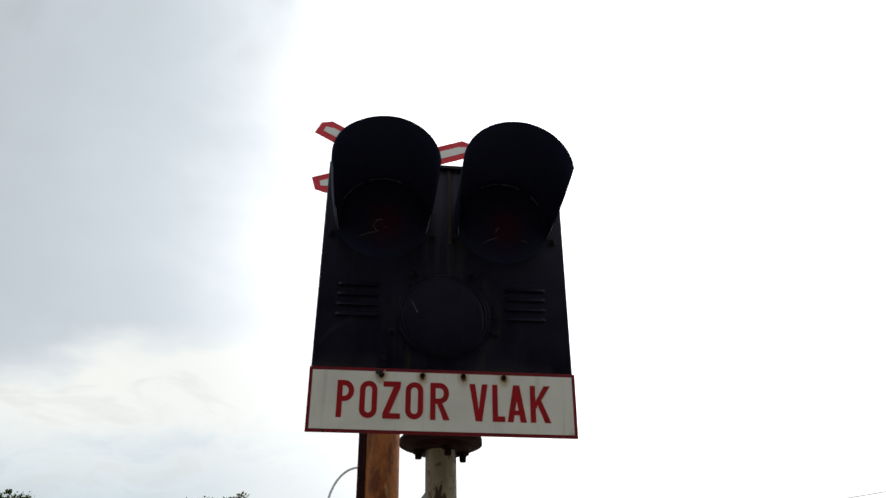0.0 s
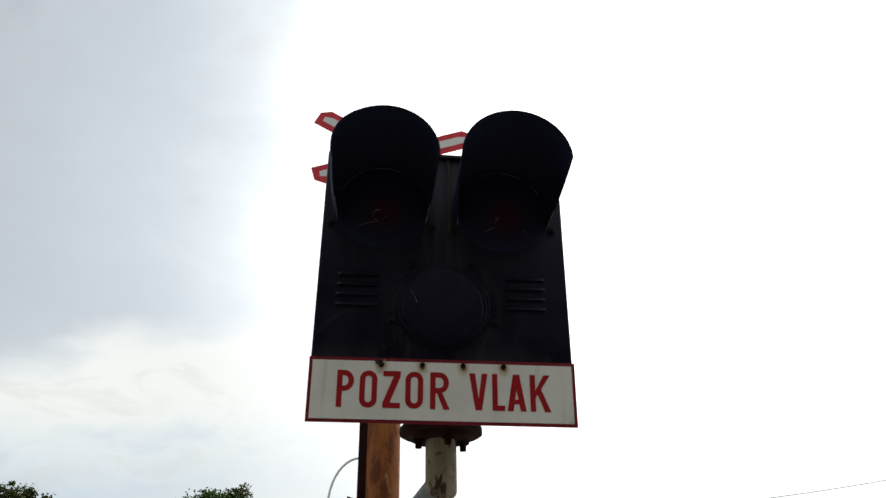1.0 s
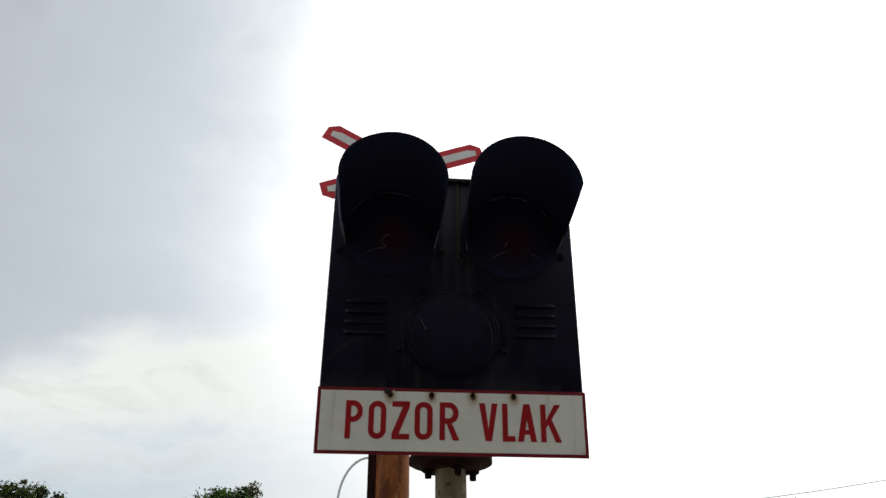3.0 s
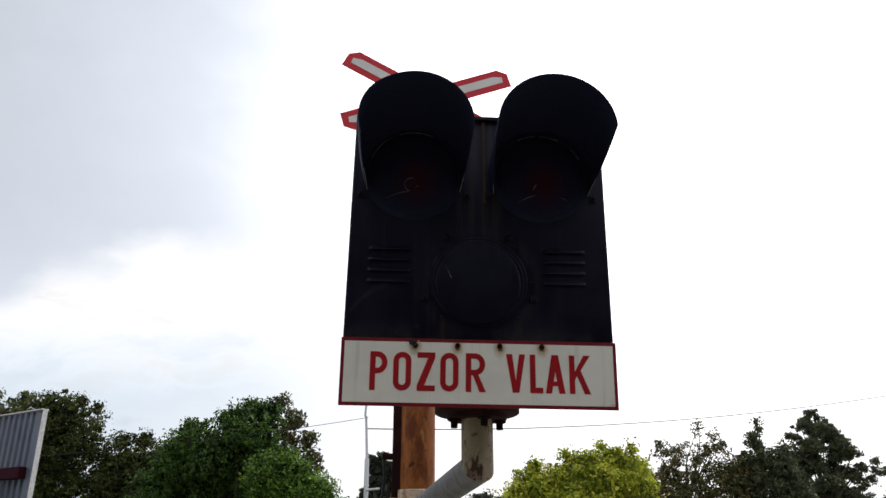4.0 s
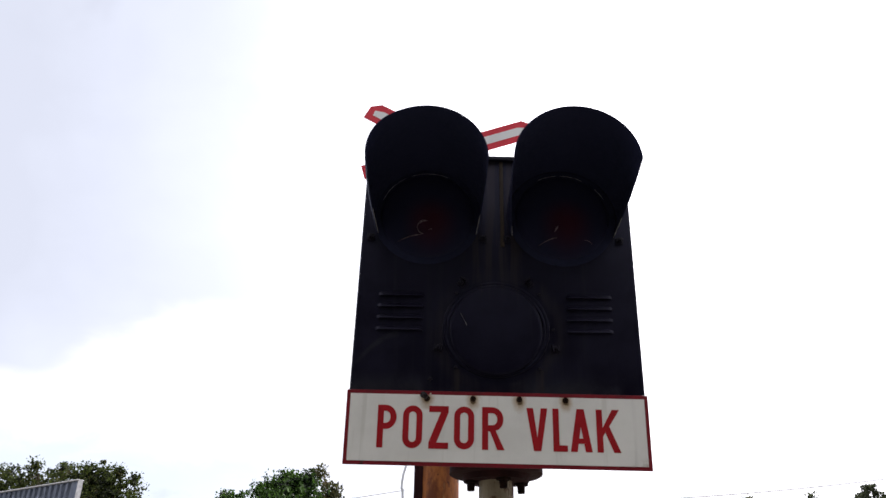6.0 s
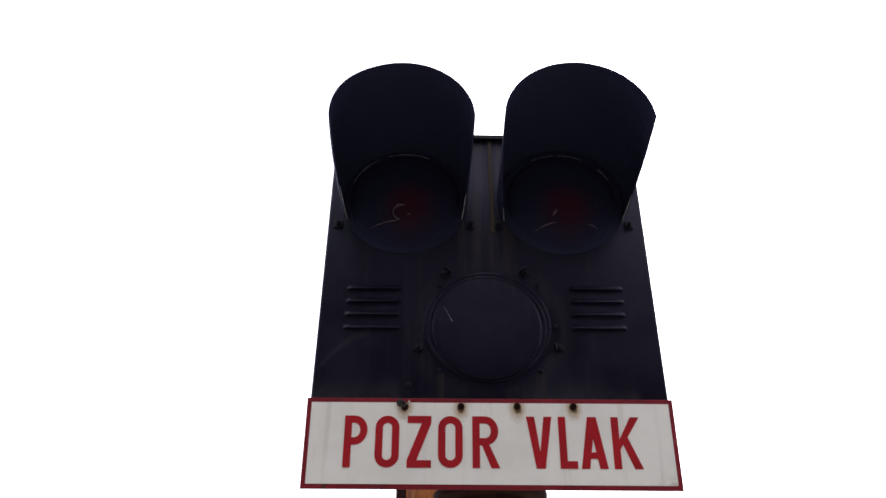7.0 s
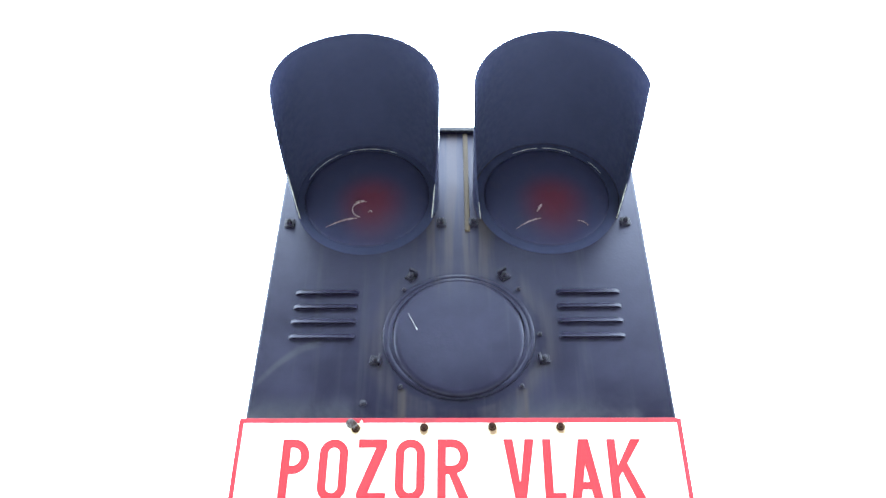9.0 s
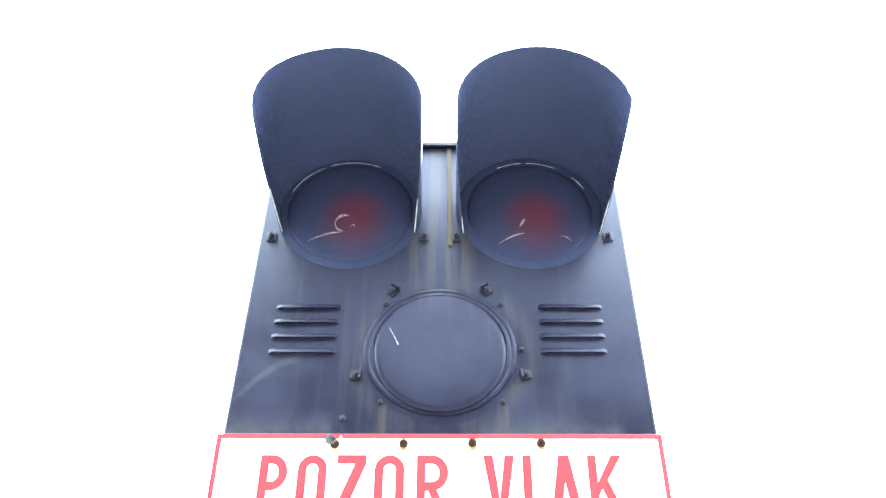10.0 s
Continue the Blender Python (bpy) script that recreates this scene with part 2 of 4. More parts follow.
def lens_glass():
    """Deep red moulded signal glass; a painted red glow fades to a blue-dark edge."""
    m = bpy.data.materials.new("red_signal_glass")
    m.use_nodes = True
    N = Nodes(m.node_tree)
    at = N.add("ShaderNodeTexCoord").outputs["Object"]
    x, y, z = N.add("ShaderNodeSeparateXYZ", {0: at}).outputs
    # the glow sits low and right of centre, painted into the glass colour
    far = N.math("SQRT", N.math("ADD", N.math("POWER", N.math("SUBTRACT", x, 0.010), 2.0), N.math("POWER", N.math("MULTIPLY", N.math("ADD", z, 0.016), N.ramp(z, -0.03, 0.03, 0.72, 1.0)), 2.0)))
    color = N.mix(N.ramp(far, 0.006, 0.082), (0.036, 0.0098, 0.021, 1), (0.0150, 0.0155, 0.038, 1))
    dust = N.noise(at, 60.0, 4.0, 0.65)
    color = N.mix(N.math("MULTIPLY", N.ramp(dust, 0.5, 0.75), 0.25), color, (0.024, 0.021, 0.038, 1))
    b = N.add("ShaderNodeBump", {"Strength": 0.08, "Distance": 0.002, "Height": dust})
    p = N.add("ShaderNodeBsdfPrincipled", {"Base Color": color, "Roughness": 0.42, "Specular IOR Level": 0.05, "Normal": b.outputs[0]})
    N.add("ShaderNodeOutputMaterial", {0: p.outputs[0]})
    return m


# pale colour for the sky reflections modelled on the lenses
GLINT = surface("glint_on_glass", (0.16, 0.125, 0.145), (0.045, 0.022, 0.032), 260.0, 0.35, bump=0.2, spread=(0.38, 0.62))
BLACK = box_paint()
HOOD = surface("matt_black_hood_paint", (0.0152, 0.0168, 0.0415), (0.0192, 0.0212, 0.0500), 6.0, 0.7, bump=0.015, spread=(0.3, 0.75), spec=0.08)
RED = surface("red_sign_paint", (0.40, 0.013, 0.0205), (0.32, 0.011, 0.017), 14.0, 0.4, bump=0.04, spots=(0.16, 0.03, 0.025), spot_at=(0.66, 0.74), spot_scale=35.0)
BORDER = surface("dark_red_sign_border", (0.22, 0.012, 0.022), (0.13, 0.011, 0.018), 12.0, 0.45, bump=0.05, spots=(0.06, 0.022, 0.02), spot_at=(0.60, 0.72), spot_scale=40.0)
WHITE = sign_paint()
CROSS_WHITE = surface("crossbuck_white_paint", (0.88, 0.88, 0.89), (0.80, 0.80, 0.81), 8.0, 0.45, bump=0.03)
CROSS_RED = surface("crossbuck_red_paint", (0.74, 0.045, 0.070), (0.64, 0.040, 0.060), 8.0, 0.42, bump=0.03)
GLASS = lens_glass()
STEEL = surface("dirty_zinc_fittings", (0.10, 0.10, 0.11), (0.20, 0.20, 0.21), 60.0, 0.5, bump=0.1, metal=0.5, spots=(0.09, 0.045, 0.025), spot_at=(0.5, 0.62), spot_scale=120.0)
FITTING = surface("black_painted_fittings", (0.0050, 0.0042, 0.0110), (0.0110, 0.0095, 0.0190), 70.0, 0.42, bump=0.2, spots=(0.020, 0.013, 0.011), spot_at=(0.60, 0.70), spot_scale=130.0, spec=0.16)
# for the cover's scratch and for highlights drawn along metal edges
WEAR_AND_GLINT = surface("bare_metal_wear_and_glint", (0.30, 0.30, 0.33), (0.14, 0.13, 0.14), 90.0, 0.5, bump=0.2)
RUST = surface("rusted_bolt_iron", (0.009, 0.0045, 0.004), (0.024, 0.011, 0.008), 90.0, 0.85, bump=0.4, spec=0.08)
DIRT = surface("grey_dirt_on_iron", (0.030, 0.026, 0.029), (0.085, 0.078, 0.082), 120.0, 0.8, bump=0.5, spots=(0.012, 0.006, 0.005), spot_at=(0.52, 0.60), spot_scale=150.0, spec=0.1)
OCHRE = surface("ochre_rust_streak", (0.017, 0.013, 0.013), (0.052, 0.039, 0.028), 26.0, 0.6, (1, 1, 0.08), 0.2, spread=(0.3, 0.62), spec=0.12)
IRON = surface("dark_brown_iron", (0.020, 0.007, 0.008), (0.034, 0.012, 0.012), 20.0, 0.75, bump=0.3, spots=(0.07, 0.03, 0.018), spot_at=(0.64, 0.74), spot_scale=50.0, spec=0.08)
MAST = surface("orange_brown_weathered_paint", (0.130, 0.036, 0.011), (0.33, 0.110, 0.028), 20.0, 0.62, (1, 1, 0.38), 0.5, spread=(0.40, 0.62), spots=(0.42, 0.22, 0.085), spot_at=(0.60, 0.70), spot_scale=15.0, fine=140.0, marks=(0.050, 0.017, 0.010), mark_at=(0.62, 0.68), mark_scale=46.0)
CREAM = surface("peeling_cream_paint", (0.23, 0.18, 0.125), (0.37, 0.31, 0.225), 30.0, 0.6, (1, 1, 0.24), 0.5, spots=(0.055, 0.026, 0.017), spot_at=(0.525, 0.56), spot_scale=27.0, fine=150.0, marks=(0.15, 0.095, 0.06), mark_at=(0.57, 0.64), mark_scale=70.0)
FLAKED = surface("flaking_cream_over_rust", (0.40, 0.235, 0.135), (0.66, 0.55, 0.43), 30.0, 0.7, (1, 1, 0.6), 0.6, spread=(0.38, 0.56), spots=(0.16, 0.060, 0.028), spot_at=(0.58, 0.66), spot_scale=48.0, fine=150.0)
GREYPIPE = surface("faded_grey_pipe_paint", (0.105, 0.110, 0.122), (0.165, 0.168, 0.178), 16.0, 0.55, bump=0.4, spots=(0.11, 0.065, 0.045), spot_at=(0.585, 0.64), spot_scale=48.0, marks=(0.16, 0.13, 0.11), mark_at=(0.64, 0.70), mark_scale=22.0)
RUBBER = surface("black_cable_sheath", (0.012, 0.012, 0.014), (0.022, 0.022, 0.024), 40.0, 0.55, bump=0.05)
GALV = surface("galvanised_post", (0.36, 0.38, 0.40), (0.48, 0.50, 0.52), 3.0, 0.5, (1, 1, 0.3), 0.05, metal=0.4)
SHEET = surface("blue_grey_corrugated_sheet", (0.19, 0.225, 0.30), (0.25, 0.285, 0.36), 2.5, 0.5, (1, 1, 0.2), 0.05, metal=0.3, spots=(0.20, 0.20, 0.22), spot_at=(0.62, 0.75), spot_scale=5.0)
TRIM = surface("pale_edge_flashing", (0.62, 0.62, 0.63), (0.42, 0.42, 0.43), 14.0, 0.5, bump=0.3)
BEAM = surface("maroon_steel_beam", (0.026, 0.003, 0.009), (0.018, 0.003, 0.007), 5.0, 0.7, bump=0.1, spec=0.06)
BARK = surface("tree_bark", (0.06, 0.045, 0.033), (0.12, 0.095, 0.07), 6.0, 0.9, (1, 1, 0.25), 0.8)
GROUND = surface("dry_grass_and_gravel", (0.19, 0.18, 0.16), (0.12, 0.125, 0.07), 0.35, 0.95, bump=0.6, fine=9.0, spots=(0.24, 0.23, 0.22), spot_at=(0.5, 0.62), spot_scale=0.12)
LEAF_OLIVE = leaf_paint("olive_leaves", (0.007, 0.012, 0.0022), (0.078, 0.106, 0.020), (0.12, 0.105, 0.042))
LEAF_GREEN = leaf_paint("green_leaves", (0.0028, 0.0098, 0.0016), (0.066, 0.142, 0.019))
LEAF_LIT = leaf_paint("lit_green_leaves", (0.011, 0.036, 0.004), (0.128, 0.240, 0.028))
LEAF_YELLOW = leaf_paint("yellow_green_leaves", (0.085, 0.120, 0.010), (0.50, 0.54, 0.050), (0.54, 0.48, 0.08))
LEAF_RUSSET = leaf_paint("russet_leaves", (0.034, 0.038, 0.016), (0.132, 0.130, 0.046), (0.30, 0.19, 0.09))
LEAF_DARK = leaf_paint("dark_poplar_leaves", (0.012, 0.017, 0.013), (0.055, 0.066, 0.045))
LEAF_PINE = leaf_paint("pine_needles", (0.028, 0.037, 0.019), (0.108, 0.126, 0.062))

# ---- mesh helpers ----


def empty(name, m, label, category, group=""):
    ob = new(name)
    ob.empty_display_size = 0.1
    ob.matrix_world = m
    return tagged(ob, label, category, group)


def finish(name, mesh, material, parent=None, label="", smooth=False):
    mesh.materials.append(material)
    if smooth:
        mesh.shade_smooth()
        mesh.set_sharp_from_angle(angle=radians(38))
    ob = new(name, mesh)
    ob.parent = parent
    return tagged(ob, label)


def part(name, bm, material, parent=None, label="", smooth=False):
    mesh = bpy.data.meshes.new(name)
    bmesh.ops.recalc_face_normals(bm, faces=bm.faces)
    bm.to_mesh(mesh)
    bm.free()
    return finish(name, mesh, material, parent, label, smooth)


def block(lo, hi, bevel=0.0, segments=2, bm=None):
    bm = bm or bmesh.new()
    lo, hi = Vector(lo), Vector(hi)
    geo = bmesh.ops.create_cube(bm, size=1.0, matrix=Matrix.Translation((lo + hi) / 2) @ Matrix.Diagonal((*(hi - lo), 1)))
    if bevel:
        edges = list({e for v in geo["verts"] for e in v.link_edges})
        bmesh.ops.bevel(bm, geom=edges, offset=bevel, segments=segments, affect="EDGES", profile=0.5)
    return bm


def tube(points, radii, sides=20, caps=True, bm=None):
    """A round bar along a line of points; radii: one number or one for each point."""
    bm = bm or bmesh.new()
    points = [Vector(p) for p in points]
    if isinstance(radii, (int, float)):
        radii = [radii] * len(points)
    rings = []
    side = None
    for i, p in enumerate(points):
        a = (points[min(i + 1, len(points) - 1)] - points[max(i - 1, 0)]).normalized()
        if side is None:
            side = a.orthogonal().normalized()
        side = (side - a * side.dot(a)).normalized()
        up = a.cross(side)
        rings.append([bm.verts.new(p + (side * math.cos(k * math.tau / sides) + up * math.sin(k * math.tau / sides)) * radii[i]) for k in range(sides)])
    for a, b in zip(rings, rings[1:]):
        for k in range(sides):
            bm.faces.new((a[k], a[(k + 1) % sides], b[(k + 1) % sides], b[k]))
    if caps:
        bm.faces.new(rings[0])
        bm.faces.new(rings[-1])
    return bm


def lathe(profile, sides=48, bm=None):
    """Turn (radius, y) pairs round the local y axis."""
    bm = bm or bmesh.new()
    rings = []
    for r, y in profile:
        if r < 1e-6:
            rings.append([bm.verts.new((0, y, 0))])
        else:
            rings.append([bm.verts.new((r * math.cos(k * math.tau / sides), y, r * math.sin(k * math.tau / sides))) for k in range(sides)])
    for a, b in zip(rings, rings[1:]):
        for k in range(sides):
            j = (k + 1) % sides
            if len(a) == 1:
                bm.faces.new((a[0], b[j], b[k]))
            elif len(b) == 1:
                bm.faces.new((a[k], a[j], b[0]))
            else:
                bm.faces.new((a[k], a[j], b[j], b[k]))
    return bm


def hex_bolt(name, x, y, z, r, parent, material, length=0.008, label=""):
    """A hexagon head with a washer and the end of its thread, facing -y."""
    bm = lathe([(r * 1.5, 0), (r * 1.5, -0.0016), (r * 1.05, -0.0018)], 16)
    lathe([(r, -0.001), (r, -length * 0.7), (r * 0.8, -length * 0.8), (r * 0.5, -length * 0.8), (r * 0.5, -length), (0, -length)], 6, bm)
    ob = part(name, bm, material, parent, label)
    ob.location = (x, y, z)
    return ob


# ---- ground ----
bm = bmesh.new()
bmesh.ops.create_grid(bm, x_segments=40, y_segments=40, size=2000)
tagged(part("ground", bm, GROUND, None, "dry grass and gravel beside the railway crossing"), category="ground", kind="structure")

# ---- signal mast with its bracket arm ----
MX, MY = 0.1270, 2.985
mast = empty("signal_mast", pose(MX, MY, 0), "round orange-brown weathered mast with a grey bracket arm", "signal mast")
part("pole", tube([(0, 0, 0), (0, 0, 1.0), (0, 0, 2.0), (0, 0, 3.0), (0, 0, 3.705)], [0.066, 0.065, 0.064, 0.063, 0.062], 40), MAST, mast, smooth=True)
bm = tube([(0, 0, 3.695), (0, 0, 3.714), (0, 0, 3.732), (0, 0, 3.747), (0, 0, 3.754)], [0.075, 0.075, 0.069, 0.048, 0.012], 32)
part("cap", bm, STEEL, mast, "dark domed metal cap", True)
part("conduit", block((-0.092, -0.018, 0.0), (-0.052, 0.018, 3.35), 0.003), IRON, mast, "dark brown cable duct along the mast")
for z in (0.6, 1.5, 2.6, 3.3):
    bm = tube([(0, 0, z - 0.012), (0, 0, z + 0.012)], 0.0675, 32)
    block((-0.095, -0.034, z - 0.012), (-0.06, 0.008, z + 0.012), 0.0, bm=bm)
    part("strap", bm, IRON, mast)
# clamp that carries the arm
bm = tube([(0, 0, 1.80), (0, 0, 1.803), (0, 0, 2.010), (0, 0, 2.013)], [0.069, 0.0715, 0.0715, 0.069], 36)
block((-0.1, -0.03, 1.82), (-0.07, 0.03, 1.985), 0.004, bm=bm)
block((0.07, -0.03, 1.82), (0.1, 0.03, 1.985), 0.004, bm=bm)
clamp = part("clamp", bm, FLAKED, mast, "rusty cream-painted clamp round the mast", True)
for z in (1.85, 1.955):
    for x in (-0.086, 0.086):
        hex_bolt("bolt", x, -0.03, z, 0.011, clamp, RUST, 0.016)
# bracket arm: from the clamp forward to a mitred elbow, then a short riser
EX, EY, EZ = 0.2515 - MX, 2.002 - MY, 1.995
ARM_WAY = (Vector((EX, EY, EZ)) - Vector((0.0, -0.05, 1.938))).normalized()
CUT = (ARM_WAY + Vector((0, 0, 1))).normalized()          # normal of the mitre between arm and riser


def mitre(bm, ring, sides, way):
    """Slide one ring of a tube along the tube until it lies in the elbow's cut."""
    bm.verts.ensure_lookup_table()
    for v in bm.verts[ring * sides:(ring + 1) * sides]:
        v.co -= way * ((v.co - Vector((EX, EY, EZ))).dot(CUT) / way.dot(CUT))


bm = tube([(0.0, -0.05, 1.938), (EX * 0.5, (EY - 0.05) / 2, 1.9665), (EX, EY, EZ)], 0.0392, 32)
mitre(bm, 2, 32, ARM_WAY)
part("arm", bm, GREYPIPE, mast, "faded grey bracket pipe with rust spots", True)
bm = tube([(EX, EY, EZ), (EX, EY, EZ + 0.06), (EX, EY, 2.125)], 0.0394, 32)
mitre(bm, 0, 32, Vector((0, 0, 1)))
riser = part("riser", bm, CREAM, mast, "cream paint peeling from a rusty riser pipe", True)
bm = tube([(EX, EY, 2.123), (EX, EY, 2.126), (EX, EY, 2.140), (EX, EY, 2.143)], [0.101, 0.106, 0.106, 0.103], 40)
flange = part("flange", bm, IRON, mast, "dark iron mounting flange", True)
part("neck", tube([(EX, EY, 2.12), (EX, EY, 2.194)], 0.06, 32), IRON, mast, smooth=True)
part("collar", tube([(EX, EY, 2.110), (EX, EY, 2.124)], [0.074, 0.079], 32), IRON, mast, smooth=True)
for k in range(4):
    bx, by = EX + 0.059 * math.cos(radians(12 + 90 * k)), EY + 0.059 * math.sin(radians(12 + 90 * k))
    bm = tube([(bx, by, 2.124), (bx, by, 2.105)], 0.0165, 6)
    tube([(bx, by, 2.107), (bx, by, 2.088)], [0.0095, 0.0085], 10, bm=bm)
    part("flange_bolt", bm, RUST, mast)
# cable entry stub and hanging cable on the mast's side
part("cable_stub", tube([(-0.078, 0.0, 2.128), (-0.105, -0.005, 2.13), (-0.128, -0.008, 2.134)], [0.012, 0.012, 0.015], 14), IRON, mast, smooth=True)
pts = [(-0.125 + 0.006 * math.sin(k * 0.9) + 0.03 * (k / 12) ** 2, -0.01, 2.132 - 0.115 * math.sin(k / 12 * math.pi) - 0.10 * k / 12) for k in range(13)]
part("cable", tube(pts, 0.0052, 8), RUBBER, mast, "black cable hanging in a loop", True)

# ---- crossbuck on the mast's head ----
cross = empty("crossbuck_sign", pose(0.1430, 2.916, 3.606), "red-edged white railway crossbuck on the mast's top", "crossbuck")


def cross_board(angle, half, y):
    """One board: a thin plate with clipped ends, and a white bar on it."""
    w = 0.047
    out = [(-half + 0.036, -w), (half, -w), (half + 0.004, w - 0.032), (half - 0.034, w), (-half, w), (-half - 0.004, 0.032 - w)]
    if angle < 0:
        out = [(-px, pz) for px, pz in out[::-1]]
    inn = [(px - math.copysign(0.028, px), 0.40 * pz) for px, pz in out]
    turn = pose(0, y, 0, 0, -angle, 0)

    def plate(shape, y0, y1):
        bm = bmesh.new()
        a = [bm.verts.new((px, y0, pz)) for px, pz in shape]
        b = [bm.verts.new((px, y1, pz)) for px, pz in shape]
        bm.faces.new(a)
        bm.faces.new(b[::-1])
        for k in range(len(shape)):
            j = (k + 1) % len(shape)
            bm.faces.new((a[k], b[k], b[j], a[j]))
        return bm

    board = part("board", plate(out, 0.0, 0.004), CROSS_RED, cross, "red-edged board with clipped ends")
    board.matrix_local = turn
    part("white_bar", plate(inn, -0.0012, 0.0008), CROSS_WHITE, board, "white reflective bar")


cross_board(-30.0, 0.397, 0.0)
cross_board(19.7, 0.370, 0.007)
part("bracket", block((-0.07, 0.012, -0.02), (0.05, 0.03, 0.02), 0.003), IRON, cross)

# ---- signal head ----
FACE = 1.898
X0, X1, Z0, Z1 = -0.0798, 0.5870, 2.192, 2.913
head = empty("crossing_signal", pose(0, 0, 0), "black sheet-metal crossing signal with two hooded red lamps, unlit", "crossing signal")
housing = part("housing", block((X0, FACE, Z0), (X1, FACE + 0.20, Z1), 0.006, 3), BLACK, head, "black painted sheet-metal box with water stains", True)
LEAN = Matrix.Translation((0.25, 0, 2.6)) @ pose(0, 0, 0, 0, 0.7, 0) @ Matrix.Translation((-0.25, 0, -2.6))   # the box leans a little
housing.data.transform(LEAN)
# folded rim along the top, and the middle joint
rim = part("top_rim", block((X0 + 0.004, FACE - 0.010, Z1 - 0.013), (X1 - 0.004, FACE + 0.01, Z1 - 0.001), 0.002), FITTING, head)
rim.data.transform(LEAN)
part("middle_joint", block((0.2635, FACE - 0.0035, 2.655), (0.2725, FACE + 0.002, Z1 - 0.014), 0.0012), OCHRE, head, "vertical folded joint, streaked with ochre rust")


def hood(cx, cz, left_front, right_front, parent, radius, depth, lift, bent):
    """A round visor, open below: from its lower edge on one side over the top to the other."""
    bm = bmesh.new()
    nu, nv = 44, 14
    skins = []
    for shift in (0.0, -0.0022):
        rows = []
        for j in range(nv + 1):
            s = j / nv
            r = radius - 0.0045 * s + shift
            a0 = radians(right_front + (-23 - right_front) * s)
            a1 = radians(180 - (left_front + (-23 - left_front) * s))
            row = []
            for i in range(nu + 1):
                a = a0 + (a1 - a0) * i / nu
                d = math.degrees(a)
                q = r * (1 + bent * (1 - s) * (0.035 * math.exp(-((d - 143) / 22) ** 2) - 0.03 * math.exp(-((d - 192) / 16) ** 2)) + bent * 0.16 * s * (1 - s) * math.exp(-((d - 180) / 22) ** 2))
                row.append(bm.verts.new((cx + q * math.cos(a), FACE - depth * (1 - s) + 0.001, cz + lift * (1 - s) + q * math.sin(a))))
            rows.append(row)
        skins.append(rows)
    for rows in skins:
        for j in range(nv):
            for i in range(nu):
                bm.faces.new((rows[j][i], rows[j][i + 1], rows[j + 1][i + 1], rows[j + 1][i]))
    o, n = skins
    for i in range(nu):
        bm.faces.new((o[0][i], o[0][i + 1], n[0][i + 1], n[0][i]))
    for j in range(nv):
        for i in (0, nu):
            bm.faces.new((o[j][i], o[j + 1][i], n[j + 1][i], n[j][i]))
    edges = [[skins[1][j][i].co.copy() for j in range(first, nv + 1)] for i, first in ((0, 10), (nu, 8 if bent else 12))]
    made = part("hood", bm, HOOD, parent, "deep black round visor, open below", True)
    return made, edges


